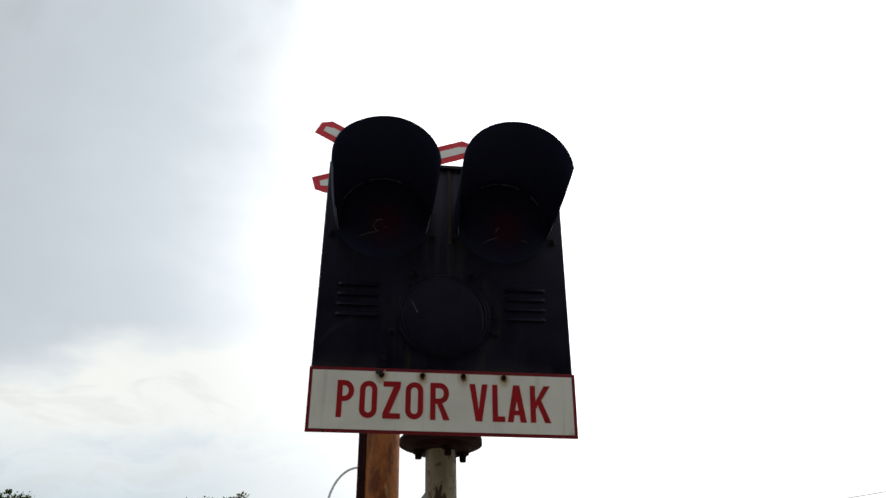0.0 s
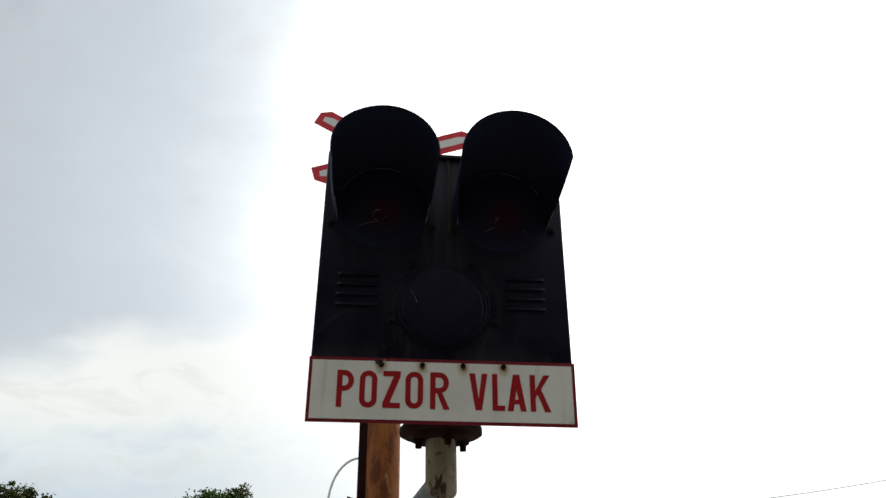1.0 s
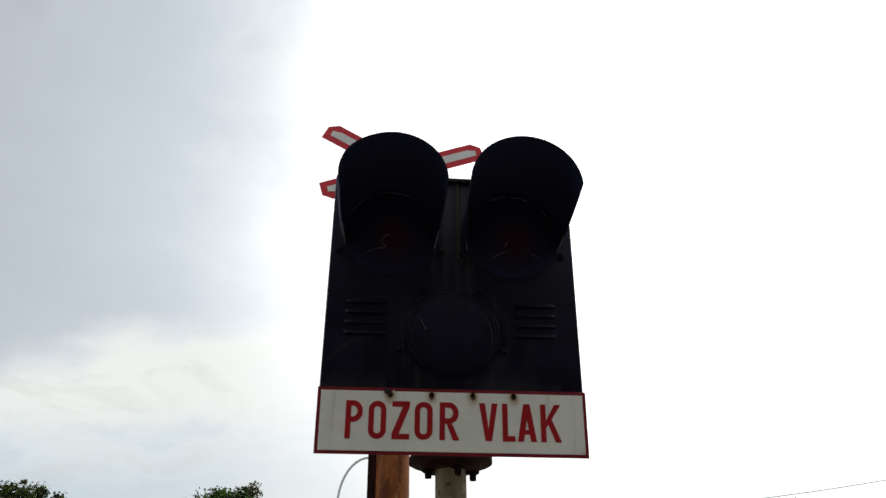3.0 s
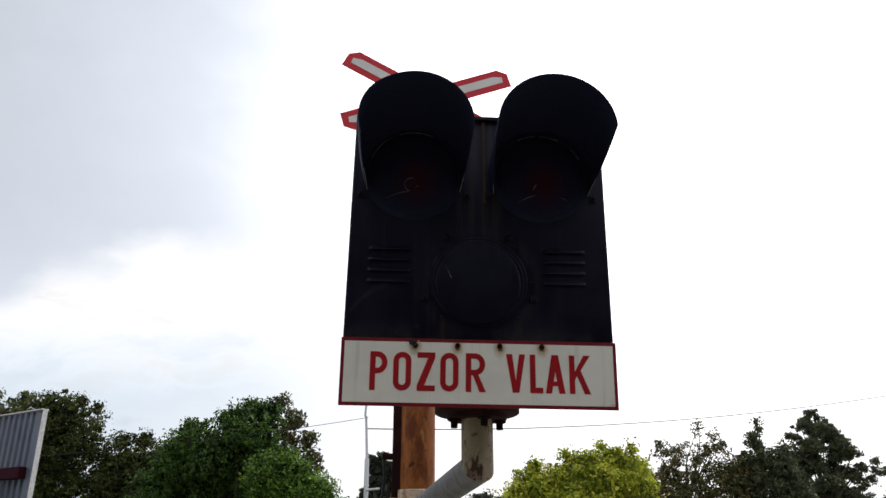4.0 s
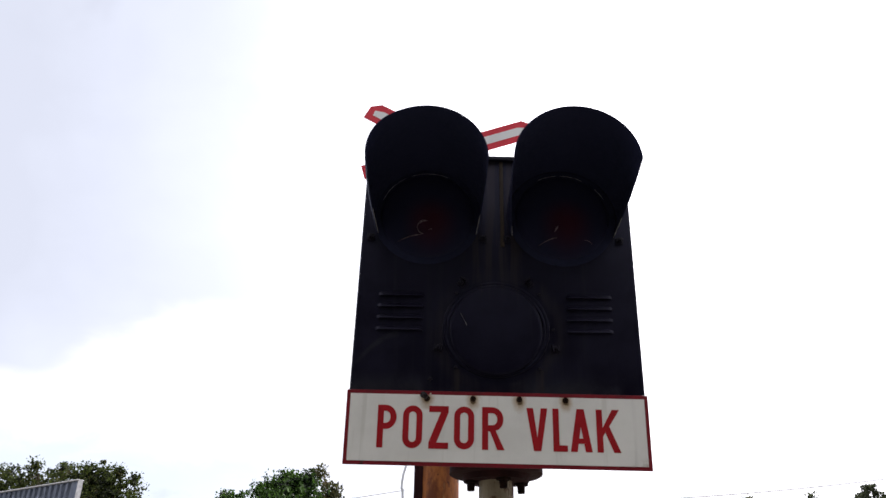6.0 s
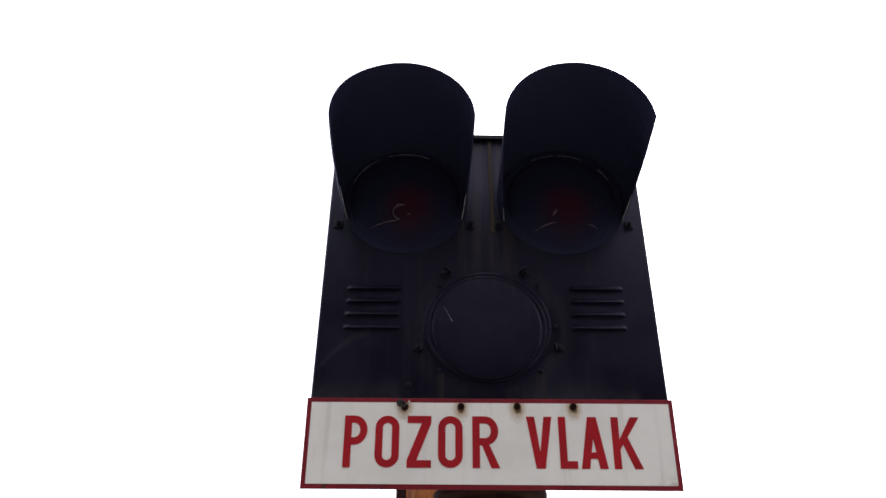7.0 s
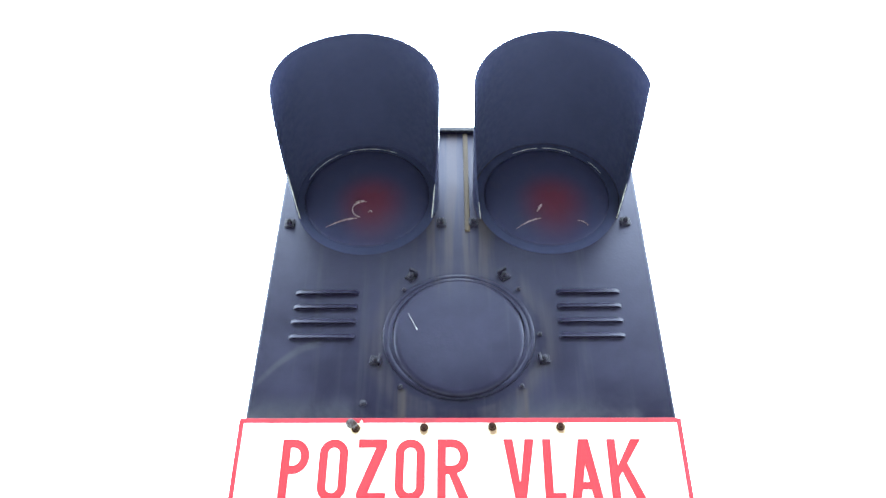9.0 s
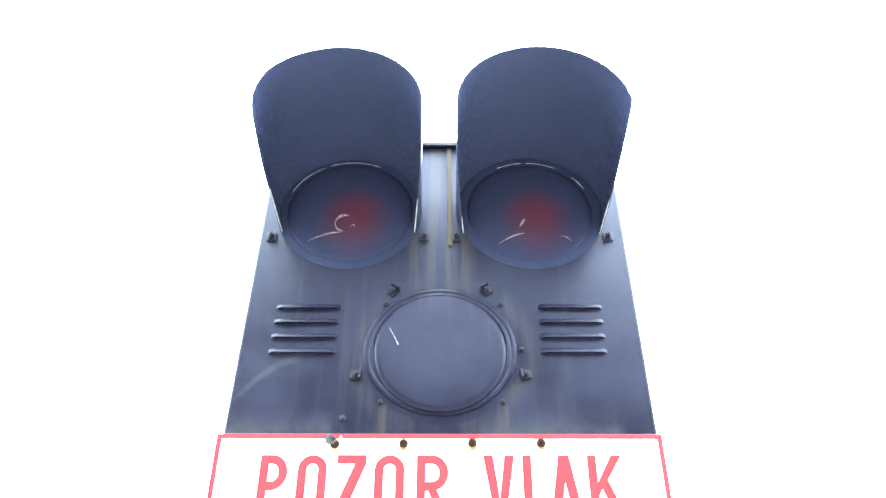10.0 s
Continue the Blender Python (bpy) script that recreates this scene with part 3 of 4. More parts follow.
def lamp(cx, left_front, right_front, radius, depth, lift, bent):
    cz = 2.738
    unit = part("lamp_unit", lathe([(0.1340, 0.0005), (0.1337, -0.0006), (0.129, -0.0009), (0.121, -0.0011), (0.1185, -0.001), (0.116, -0.0006)]), HOOD, head, "round lamp with a deep red lens", True)
    unit.location = (cx, FACE, cz)
    glass = [(0.1165 * math.sin(a), -0.0012 - 0.0100 * (math.cos(a * 0.95) - math.cos(math.pi / 2 * 0.95)) / (1 - math.cos(math.pi / 2 * 0.95))) for a in [k / 14 * math.pi / 2 for k in range(14, -1, -1)]]
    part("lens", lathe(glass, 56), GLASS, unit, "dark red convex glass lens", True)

    def on_lens(dx, dz):
        return (dx, -0.0116 + 0.39 * (dx * dx + dz * dz), dz)

    # reflections in the glass, put in as thin pale tubes
    if bent:
        ring = [on_lens(-0.006 + 0.0185 * math.cos(radians(a)), -0.038 + 0.0185 * math.sin(radians(a))) for a in range(70, 261, 19)]
        part("glint", tube(ring, [0.0006, 0.0019, 0.0030, 0.0026, 0.0014, 0.0010, 0.0012, 0.0010, 0.0013, 0.0016, 0.0005], 8), GLINT, unit, "pale ring-shaped reflection on the glass", True)
        glint_lines, arcs = [((-0.071, -0.077), (-0.014, -0.058), 0.0016), ((0.004, -0.046), (0.012, -0.045), 0.0012)], ((64, 112), (118, 160))
    else:
        ring = [on_lens(-0.022 + 0.010 * u, -0.046 + 0.018 * u) for u in (0, 0.3, 0.6, 0.85, 1.0)]
        part("glint", tube(ring, [0.0005, 0.0018, 0.0028, 0.0020, 0.0005], 8), GLINT, unit, "pale spot of reflection on the glass", True)
        glint_lines, arcs = [((-0.062, -0.083), (-0.014, -0.060), 0.0013), ((0.050, -0.066), (0.070, -0.076), 0.0008)], ((94, 119), (62, 90), (26, 44))
    for (ax, az), (bx, bz), r in glint_lines:
        line = [on_lens(ax + (bx - ax) * u, az + (bz - az) * u + 0.004 * math.sin(math.pi * u)) for u in (0, 0.25, 0.5, 0.75, 1.0)]
        part("glint", tube(line, [0.0003, r * 0.7, r, r, 0.0004], 8), GLINT, unit, "pale streak of reflection on the glass", True)
    # pale arcs stand for the highlight along the rim's upper edge
    for a0, a1 in arcs:
        pts = [(0.1195 * math.cos(radians(a0 + (a1 - a0) * k / 10)), -0.0042, 0.1195 * math.sin(radians(a0 + (a1 - a0) * k / 10))) for k in range(11)]
        part("edge_highlight", tube(pts, [0.0002] + [0.00045] * 9 + [0.0002], 6), WEAR_AND_GLINT, unit, "bare metal edge, its highlight drawn in")
    h, edges = hood(0, 0, left_front, right_front, unit, radius, depth, lift, bent)
    h.location = (0, -FACE, 0)
    # pale strips stand for sky light caught on the hood's bare lower edges
    for line in edges:
        part("edge_highlight", tube([p + Vector((0, -FACE, 0)) for p in line], [0.0003] + [0.0009] * (len(line) - 1), 6), WEAR_AND_GLINT, unit, "bare metal edge, its highlight drawn in")
    for dx in (-0.1385, 0.1385):
        tab = block((cx + dx - 0.009, FACE - 0.004, cz - 0.072), (cx + dx + 0.009, FACE - 0.001, cz - 0.054), 0.001)
        part("tab", tab, FITTING, head)
        hex_bolt("bolt", cx + dx, FACE - 0.003, cz - 0.063, 0.0048, head, FITTING, 0.012)


lamp(0.0822, -14, 2.0, 0.1378, 0.269, 0.002, 1.0)
lamp(0.4175, 3.5, 2.0, 0.1425, 0.268, 0.0032, 0.0)

# blank round cover with clips
CX, CZ = 0.2545, 2.4395
bm = lathe([(0.1255, 0.0), (0.1250, -0.0030), (0.1220, -0.0052), (0.1185, -0.0052), (0.1165, -0.0038), (0.1145, -0.0056), (0.1112, -0.0060), (0.1092, -0.0046), (0.1086, 0.0)], 72)
ring = part("cover_ring", bm, BLACK, head, "pressed ring round the cover", True)
ring.data.transform(Matrix.Translation((0.2490, FACE, 2.4410)) @ Matrix.Diagonal((1, 0.75, 0.945, 1)))
bm = lathe([(0.1085, 0.006), (0.1082, -0.0012), (0.1068, -0.0042), (0.1035, -0.0062), (0.0980, -0.0070), (0.05, -0.0074), (0.0, -0.0074)], 72)
cover = part("round_cover", bm, BLACK, head, "blank round cover plate, scratched", True)
cover.data.transform(Matrix.Translation((0.2490, FACE, 2.4385)) @ pose(0, 0, 0, -1.7, 0, 0) @ Matrix.Diagonal((1.008, 1, 1.05, 1)))
for dx, dz, tilt in ((-0.086, 0.1165, 35), (0.075, 0.1175, -35), (-0.1405, -0.0475, 100), (0.1315, -0.0465, -100)):
    bm = block((-0.009, -0.004, -0.008), (0.009, 0, 0.008), 0.001)
    block((-0.002 - 0.007, -0.014, -0.008), (0.002 - 0.007, -0.002, 0.008), 0.0008, bm=bm)
    clip = part("clip", bm, FITTING, head, "bent sheet-metal clip")
    clip.matrix_local = pose(CX + dx, FACE, CZ + dz, 0, tilt + 90, 0)
    hex_bolt("bolt", CX + dx, FACE - 0.004, CZ + dz, 0.0045, head, FITTING, 0.008)
for dx, dz in ((-0.099, -0.094), (0.093, -0.094), (0.128, 0.0), (-0.098, 0.089), (0.098, 0.089)):
    hex_bolt("screw", CX + dx, FACE - 0.002, CZ + dz, 0.0027, head, FITTING, 0.005)
# pale scratch on the cover
bm = tube([(0.1650, FACE - 0.0068, 2.4780), (0.1720, FACE - 0.0072, 2.4640), (0.1770, FACE - 0.0073, 2.4540), (0.1805, FACE - 0.0074, 2.4460)], [0.0002, 0.0004, 0.0003, 0.0011], 6)
part("scratch", bm, WEAR_AND_GLINT, head)


def louvre(x0, x1, z):
    """A pressed vent: a skin that swells out towards its open lower edge."""
    bm = bmesh.new()
    n, rows = 28, []
    for j, (dz, d) in enumerate(((0.010, 0.0), (0.008, 0.0022), (0.0035, 0.0052), (0.0, 0.0060), (0.0004, 0.0048), (0.001, -0.001))):
        row = []
        for i in range(n + 1):
            u = i / n
            e = min(1.0, 14.0 * min(u, 1 - u)) ** 0.5
            row.append(bm.verts.new((x0 + (x1 - x0) * u, FACE - 0.0004 - max(d, -0.001) * e, z + dz * (0.7 + 0.3 * e))))
        rows.append(row)
    for a, b in zip(rows, rows[1:]):
        for i in range(n):
            bm.faces.new((a[i], a[i + 1], b[i + 1], b[i]))
    return part("louvre", bm, BLACK, head, smooth=True)


for x0, x1 in ((-0.0290, 0.0800), (0.4165, 0.5255)):
    for k in range(4):
        louvre(x0 - 0.001 * k, x1 - 0.0006 * k, 2.5195 - 0.0288 * k)
hex_bolt("bolt", 0.098, FACE - 0.001, 2.318, 0.0038, head, FITTING, 0.004)

# ---- lettered warning plate ----
W, H = 0.6640, 0.1620
plate = empty("warning_sign", pose(-0.0861, 1.8846, 2.1222, 3.4, 0.5, -0.7), "white enamel plate with red border and red letters POZOR VLAK", "warning sign")
part("border", block((0, 0, 0), (W, 0.003, H), 0.001), BORDER, plate, "dark red painted border")
part("white_field", block((0.0085, -0.0008, 0.0085), (W - 0.0085, 0.002, H - 0.0085), 0.0003, 1), WHITE, plate, "white enamel with rust marks round the bolts")


def arc(cx, cz, rx, rz, a0, a1, n=12):
    return [(cx + rx * math.cos(radians(a0 + (a1 - a0) * k / n)), cz + rz * math.sin(radians(a0 + (a1 - a0) * k / n))) for k in range(n + 1)]


def glyph(ch, w, h=0.092, s=0.0131):
    """Outlines of a narrow sans capital: outer line, then holes."""
    if ch == "O":
        r, q = w / 2, w / 2 - s
        return [arc(r, h - r, r, r, 0, 180) + arc(r, r, r, r, 180, 360), arc(r, h - r, q, r - s, 0, 180) + arc(r, r, q, r - s, 180, 360)]
    if ch in "PR":
        b = 0.43 * h
        rz, rx = (h - b) / 2, 0.0235
        c, m = w - rx - (0.001 if ch == "R" else 0), b + (h - b) / 2
        hole = [(s, b + s)] + arc(c, m, rx - s, rz - s, -90, 90) + [(s, h - s)]
        if ch == "P":
            return [[(0, 0), (s, 0), (s, b)] + arc(c, m, rx, rz, -90, 90) + [(0, h)], hole]
        return [[(0, 0), (s, 0), (s, b), (s + 0.004, b), (w - 1.1 * s, 0), (w + 0.001, 0), (s + 0.0165, b + 0.0015)] + arc(c, m, rx, rz, -55, 90) + [(0, h)], hole]
    if ch == "Z":
        return [[(0, 0), (w, 0), (w, s), (1.3 * s, s), (w, h - s), (w, h), (0, h), (0, h - s), (w - 1.3 * s, h - s), (0, s)]]
    if ch == "V":
        return [[(0, h), (1.1 * s, h), (w / 2, 2.2 * s), (w - 1.1 * s, h), (w, h), (w / 2 + 0.6 * s, 0), (w / 2 - 0.6 * s, 0)]]
    if ch == "L":
        return [[(0, 0), (w, 0), (w, s), (s, s), (s, h), (0, h)]]
    if ch == "A":
        g = w / 2 - 0.6 * s
        z0, z1 = 0.19 * h, 0.19 * h + 0.85 * s
        top = (w / 2 - 1.1 * s) / g * h
        return [[(0, 0), (1.1 * s, 0), (1.1 * s + z0 / h * g, z0), (w - 1.1 * s - z0 / h * g, z0), (w - 1.1 * s, 0), (w, 0), (w / 2 + 0.6 * s, h), (w / 2 - 0.6 * s, h)],
                [(1.1 * s + z1 / h * g, z1), (w - 1.1 * s - z1 / h * g, z1), (w / 2, top)]]
    return [[(0, 0), (s, 0), (s, 0.36 * h), (0.0185, 0.47 * h), (w - 1.15 * s, 0), (w, 0), (0.0275, 0.605 * h), (w, h), (w - 1.2 * s, h), (s, 0.57 * h), (s, h), (0, h)]]


def letter(ch, x0, x1):
    cu = bpy.data.curves.new("letter", "CURVE")
    cu.dimensions, cu.fill_mode, cu.extrude = "2D", "BOTH", 0.0005
    for line in glyph(ch, x1 - x0):
        sp = cu.splines.new("POLY")
        sp.points.add(len(line) - 1)
        for p, (px, pz) in zip(sp.points, line):
            p.co = (px, pz, 0, 1)
        sp.use_cyclic_u = True
    tmp = bpy.data.objects.new("tmp", cu)
    scene.collection.objects.link(tmp)
    mesh = bpy.data.meshes.new_from_object(tmp.evaluated_get(bpy.context.evaluated_depsgraph_get()))
    bpy.data.objects.remove(tmp)
    bpy.data.curves.remove(cu)
    mesh.transform(Matrix.Translation((x0, -0.0012, 0.0366)) @ Matrix.Rotation(radians(90), 4, "X"))
    mesh.name = "letter"
    mesh.materials.clear()
    finish("letter", mesh, RED, plate, "red capital letter " + ch)


for ch, x0, x1 in (("P", 0.0710, 0.1123), ("O", 0.1265, 0.1692), ("Z", 0.1834, 0.2261), ("O", 0.2383, 0.2820), ("R", 0.2993, 0.3466), ("V", 0.3962, 0.4419), ("L", 0.4532, 0.4841), ("A", 0.4903, 0.5371), ("K", 0.5478, 0.5986)):
    letter(ch, x0, x1)
for k in range(4):
    hex_bolt("bolt", 0.1776 + 0.1017 * k, -0.0008, (0.1450, 0.1465, 0.1475, 0.1475)[k], 0.0042, plate, RUST, 0.010, "rusty bolt")
bm = tube([(0.1690, -0.001, 0.1530), (0.1725, -0.010, 0.1495), (0.1772, -0.013, 0.1450)], [0.0075, 0.0065, 0.005], 10)
part("bolt_remnant", bm, DIRT, plate, "bent rusty bolt with grey dirt", True)
part("paint_fleck", tube([(0.1835, -0.0006, 0.1555), (0.1850, -0.0030, 0.1552), (0.1868, -0.0006, 0.1546)], [0.0008, 0.0026, 0.0006], 8), WHITE, plate, "curled fleck of white paint", True)
for x in (0.05, W - 0.05, W / 2):
    part("spacer", block((x - 0.01, 0.003, 0.05), (x + 0.01, 0.0105, 0.11), 0.001), IRON, plate)

# ---- street lamp with a curved neck ----
street = empty("street_lamp", pose(-0.93, 25.0, 0), "slim grey street lamp with a curved neck", "street lamp")
part("post", tube([(0.03, 0, 0), (0.02, 0, 2.5), (0.0, 0, 4.5), (0, 0, 4.6), (-0.07, 0, 5.85)], [0.085, 0.075, 0.068, 0.042, 0.036], 16), GALV, street, smooth=True)
part("neck", tube([(-0.07, 0, 5.8)] + [(0.85 - 0.95 * math.cos(a), 0, 5.85 + 1.45 * math.sin(a)) for a in [radians(9 * k) for k in range(11)]] + [(1.25, 0, 7.3)], [0.036] * 12 + [0.03], 12), GALV, street, smooth=True)
lamp_head = block((1.2, -0.13, 7.2), (1.85, 0.13, 7.36), 0.05, 3)
part("lamp_head", lamp_head, GALV, street, "flat grey lamp head", True)
part("crossbar", tube([(0.0, -0.09, 3.62), (0.42, -0.09, 3.66)], 0.035, 10), GALV, street, smooth=True)

# ---- back of a billboard ----
board = empty("billboard", pose(-8.61, 19.82, 0, 0, 0, 144), "back of a billboard in blue-grey corrugated sheet", "billboard")
# local x runs along the board away from its near edge, local +y faces the camera's side
BOTTOM, TOP, L = 1.45, 5.055, 6.6
bm = bmesh.new()
prof, x = [(0.0, 0.0), (0.175, 0.0)], 0.175
while x < L:
    prof += [(x + 0.008, 0.0), (x + 0.121, 0.0), (x + 0.164, -0.09), (x + 0.211, -0.09)]
    x += 0.248
low = [bm.verts.new((a, b, BOTTOM)) for a, b in prof]
top = [bm.verts.new((a, b, TOP)) for a, b in prof]
for k in range(len(prof) - 1):
    bm.faces.new((low[k], low[k + 1], top[k + 1], top[k]))
bmesh.ops.solidify(bm, geom=bm.faces[:], thickness=0.002)
part("sheet", bm, SHEET, board, "corrugated blue-grey metal sheet")
part("edge_trim", block((-0.027, -0.107, BOTTOM - 0.04), (0.0, 0.016, TOP + 0.024), 0.005), TRIM, board, "pale metal edge strip")
part("top_trim", block((-0.023, -0.13, TOP + 0.004), (L, 0.055, TOP + 0.030), 0.004), TRIM, board)
part("panel", block((0.04, -0.125, BOTTOM), (L, -0.102, TOP), 0.004), TRIM, board)
for z0 in (1.66, 3.455):
    part("beam", block((0.235, 0.008, z0), (L, 0.195, z0 + 0.265), 0.010), BEAM, board, "maroon horizontal steel beam")
for x in (1.4, 5.2):
    part("post", block((x, 0.197, -0.1), (x + 0.22, 0.42, 3.40), 0.010), BEAM, board)

# ---- overhead wires ----


def wire(points, radius):
    ob = part("overhead_wire", tube(points, radius, 6), RUBBER, None, "thin black overhead wire", True)
    tagged(ob, category="wire", group="overhead wires")


wire([(-0.93 + x, 25.0, 5.80 + 0.175 * x + 0.00475 * x * x) for x in [-1.2 * k for k in range(28)]], 0.0085)
# from the lamp post the second wire runs off to the far side of the road
span = []
for k in range(28):
    u = 2.0 * k - 1.39                                # across, on a plane 60 m off
    f = (25.0 + 25.0 * k / 27) / 60.0
    span.append((0.06 + f * (u - 0.99), 60.0 * f, 1.80 + f * (8.763 - 0.00442 * u + 0.00208 * u * u)))
wire(span, 0.018)

# ---- trees ----


def tree(name, x, y, trunk_r, top, lobes, leaf, count, material, label, spread=0.3, seed=1, group="trees behind the crossing", long=1.5, limbs=7, inner=2.6, grow=1.1, tall=1.0):
    """Tapered trunk, limbs towards the lobes, and a crown of leaf clumps. lobes: (dx, dy, z, rx, ry, rz, share)."""
    rng = np.random.default_rng(seed)
    lobes = [(l[0], l[1], l[2] * tall, *l[3:]) for l in lobes]
    ob = empty(name, pose(x, y, max(0, 0.0042 * y)), label, "tree", group)
    bm = tube([(0, 0, -0.45), (0.05, 0, top * 0.25), (-0.06, 0.05, top * 0.55), (0.04, 0, top * 0.9)], [trunk_r * 1.25, trunk_r, trunk_r * 0.6, trunk_r * 0.12], 10)
    part("trunk", bm, BARK, ob, smooth=True)
    for lobe in lobes[:limbs * 3]:
        dx, dy, z, rx, ry, rz = lobe[:6]
        for k in range(2):
            q = np.clip(rng.normal(size=3), -1.2, 1.2) * 0.45
            e = Vector((dx + q[0] * rx, dy + q[1] * ry, z + q[2] * rz))
            s = Vector((0, 0, min(top * 0.7, max(0.8, e.z * 0.55))))
            m = s.lerp(e, 0.5) + Vector((rng.normal() * 0.2, rng.normal() * 0.2, 0.25))
            bm = tube([s, m, e], [trunk_r * 0.35, trunk_r * 0.2, 0.015], 5)
            part("limb", bm, BARK, ob, smooth=True)
    share = np.array([l[6] if len(l) > 6 else l[3] * l[5] for l in lobes], float)
    share /= share.sum()
    pos = []
    for lobe, f in zip(lobes, share):
        c, r = np.array(lobe[:3]), np.array(lobe[3:6]) * grow
        n = int(count * f)
        nc = max(10, n // 46)
        d = rng.normal(size=(nc, 3))
        d /= np.linalg.norm(d, axis=1)[:, None]
        d *= (rng.uniform(0.25, 1.0, size=(nc, 1)) ** 0.5) * rng.uniform(0.88, 1.10, size=(nc, 1))
        cc = c + d * r
        who = rng.integers(0, nc, n)
        pos.append(cc[who] + np.clip(rng.normal(size=(n, 3)), -1.25, 1.25) * spread * np.array((1, 1, 0.75)) * rng.uniform(0.45, 1.5, size=(nc, 1))[who])
    size = [np.full(len(p), leaf) for p in pos]
    for lobe, f in zip(lobes, share):
        n = int(count * f * 0.16)
        d = rng.normal(size=(n, 3))
        d *= (rng.uniform(0, 1, size=(n, 1)) ** 0.5) * 0.86 / np.linalg.norm(d, axis=1)[:, None]
        pos.append(np.array(lobe[:3]) + d * np.array(lobe[3:6]))
        size.append(np.full(n, leaf * inner))
    pos, size = np.concatenate(pos), np.concatenate(size)
    size = size[pos[:, 2] > 0.3]
    pos = pos[pos[:, 2] > 0.3]
    n = len(pos)
    a = rng.normal(size=(n, 3))
    a /= np.linalg.norm(a, axis=1)[:, None]
    b = np.cross(a, rng.normal(size=(n, 3)))
    b /= np.linalg.norm(b, axis=1)[:, None]
    s = size[:, None] * rng.uniform(0.6, 1.3, size=(n, 1))
    nrm = np.cross(a, b)
    v = np.stack([pos - a * s * long / 2, pos + b * s * 0.42 + nrm * s * 0.12, pos + a * s * long / 2, pos - b * s * 0.42 + nrm * s * 0.12], 1).reshape(-1, 3)
    mesh = bpy.data.meshes.new("crown")
    mesh.vertices.add(len(v))
    mesh.vertices.foreach_set("co", v.ravel())
    mesh.loops.add(4 * n)
    mesh.loops.foreach_set("vertex_index", np.arange(4 * n, dtype=np.int32))
    mesh.polygons.add(n)
    mesh.polygons.foreach_set("loop_start", np.arange(0, 4 * n, 4, dtype=np.int32))
    mesh.update(calc_edges=True)
    finish("crown", mesh, material, ob)
    return ob


# broad olive tree behind the billboard
tree("broadleaf_tree", -20.20, 45, 0.3, 8.0, [(0.2, 0, 7.05, 2.6, 2.4, 2.45), (-3.6, 0.5, 7.0, 2.6, 2.4, 2.5), (2.4, 0, 6.7, 2.0, 1.6, 2.4, 3.7), (0.2, -0.5, 3.6, 3.2, 1.8, 2.0, 7.0), (3.4, 0, 3.6, 1.8, 1.4, 2.0, 2.7), (-4, 0, 3.6, 3, 2.2, 2.4), (1.5, 0, 8.5, 1.2, 1.2, 0.9, 0.7), (-2.2, 0, 9.25, 0.25, 0.25, 0.35, 0.08), (-0.6, 0, 9.25, 0.25, 0.25, 0.3, 0.08), (0.7, 0, 9.15, 0.3, 0.25, 0.35, 0.1), (2.5, 0, 9.0, 0.25, 0.25, 0.4, 0.1), (3.5, 0, 8.7, 0.3, 0.25, 0.3, 0.08)],
     0.112, 66000, LEAF_OLIVE, "broad dull olive-green tree with thin patches", 0.21, 3, inner=2.1, tall=1.055)
# lower bush in the dip
tree("bush", -13.59, 46, 0.14, 5.0, [(-1.4, 0, 5.2, 2.2, 1.6, 2.0), (1.2, 0, 5.4, 2.2, 1.6, 1.9), (0, 0, 2.8, 3.4, 1.8, 2.2), (-0.7, 0, 7.3, 0.55, 0.4, 0.55), (1.2, 0, 7.1, 0.5, 0.4, 0.45), (-1.9, 0, 7.2, 0.5, 0.4, 0.5)],
     0.112, 28000, LEAF_OLIVE, "low green bush between taller trees", 0.26, 5, tall=1.04)
# dense green tree
green = tree("broadleaf_tree", -7.73, 40, 0.3, 7.4, [(-1.5, -0.8, 5.75, 1.8, 2.1, 1.5), (0.6, -0.5, 6.7, 1.5, 1.8, 1.6), (-3.2, 0.6, 4.4, 1.6, 1.3, 1.7), (-0.6, 0.7, 4.4, 2.6, 1.5, 2.3, 8.0), (2.2, 0.2, 4.5, 1.5, 1.2, 1.8), (0.4, 1.2, 2.3, 3.6, 1.2, 1.8), (-4.0, -1.0, 2.6, 1.2, 1.0, 1.6), (-2.4, -0.4, 6.9, 0.35, 0.3, 0.5, 0.25), (1.4, 0, 8.0, 0.35, 0.3, 0.4, 0.2), (-0.5, 0, 7.5, 0.8, 0.8, 0.6), (0.5, 0, 8.0, 0.7, 0.7, 0.5), (-3.6, 0, 6.0, 0.3, 0.3, 0.4, 0.15)],
     0.105, 66000, LEAF_GREEN, "dense dark-green broadleaf tree", 0.24, 7, tall=1.045)
# its lit flank as a tree in front, the light put into brighter leaves
tree("broadleaf_tree", -4.70, 37, 0.2, 5.0, [(-0.7, 0, 4.55, 1.5, 1.3, 1.35), (0.7, 0, 3.7, 1.4, 1.2, 1.45), (1.5, 0, 2.7, 1.2, 1.1, 1.3), (-0.2, 0.3, 2.4, 2.1, 1.2, 1.6), (-1.2, 0, 5.6, 0.3, 0.3, 0.35, 0.15), (0.3, 0, 5.3, 0.3, 0.3, 0.3, 0.12)],
     0.105, 26000, LEAF_LIT, "green leafy tree, brightened as the darker tree's lit side", 0.24, 25)
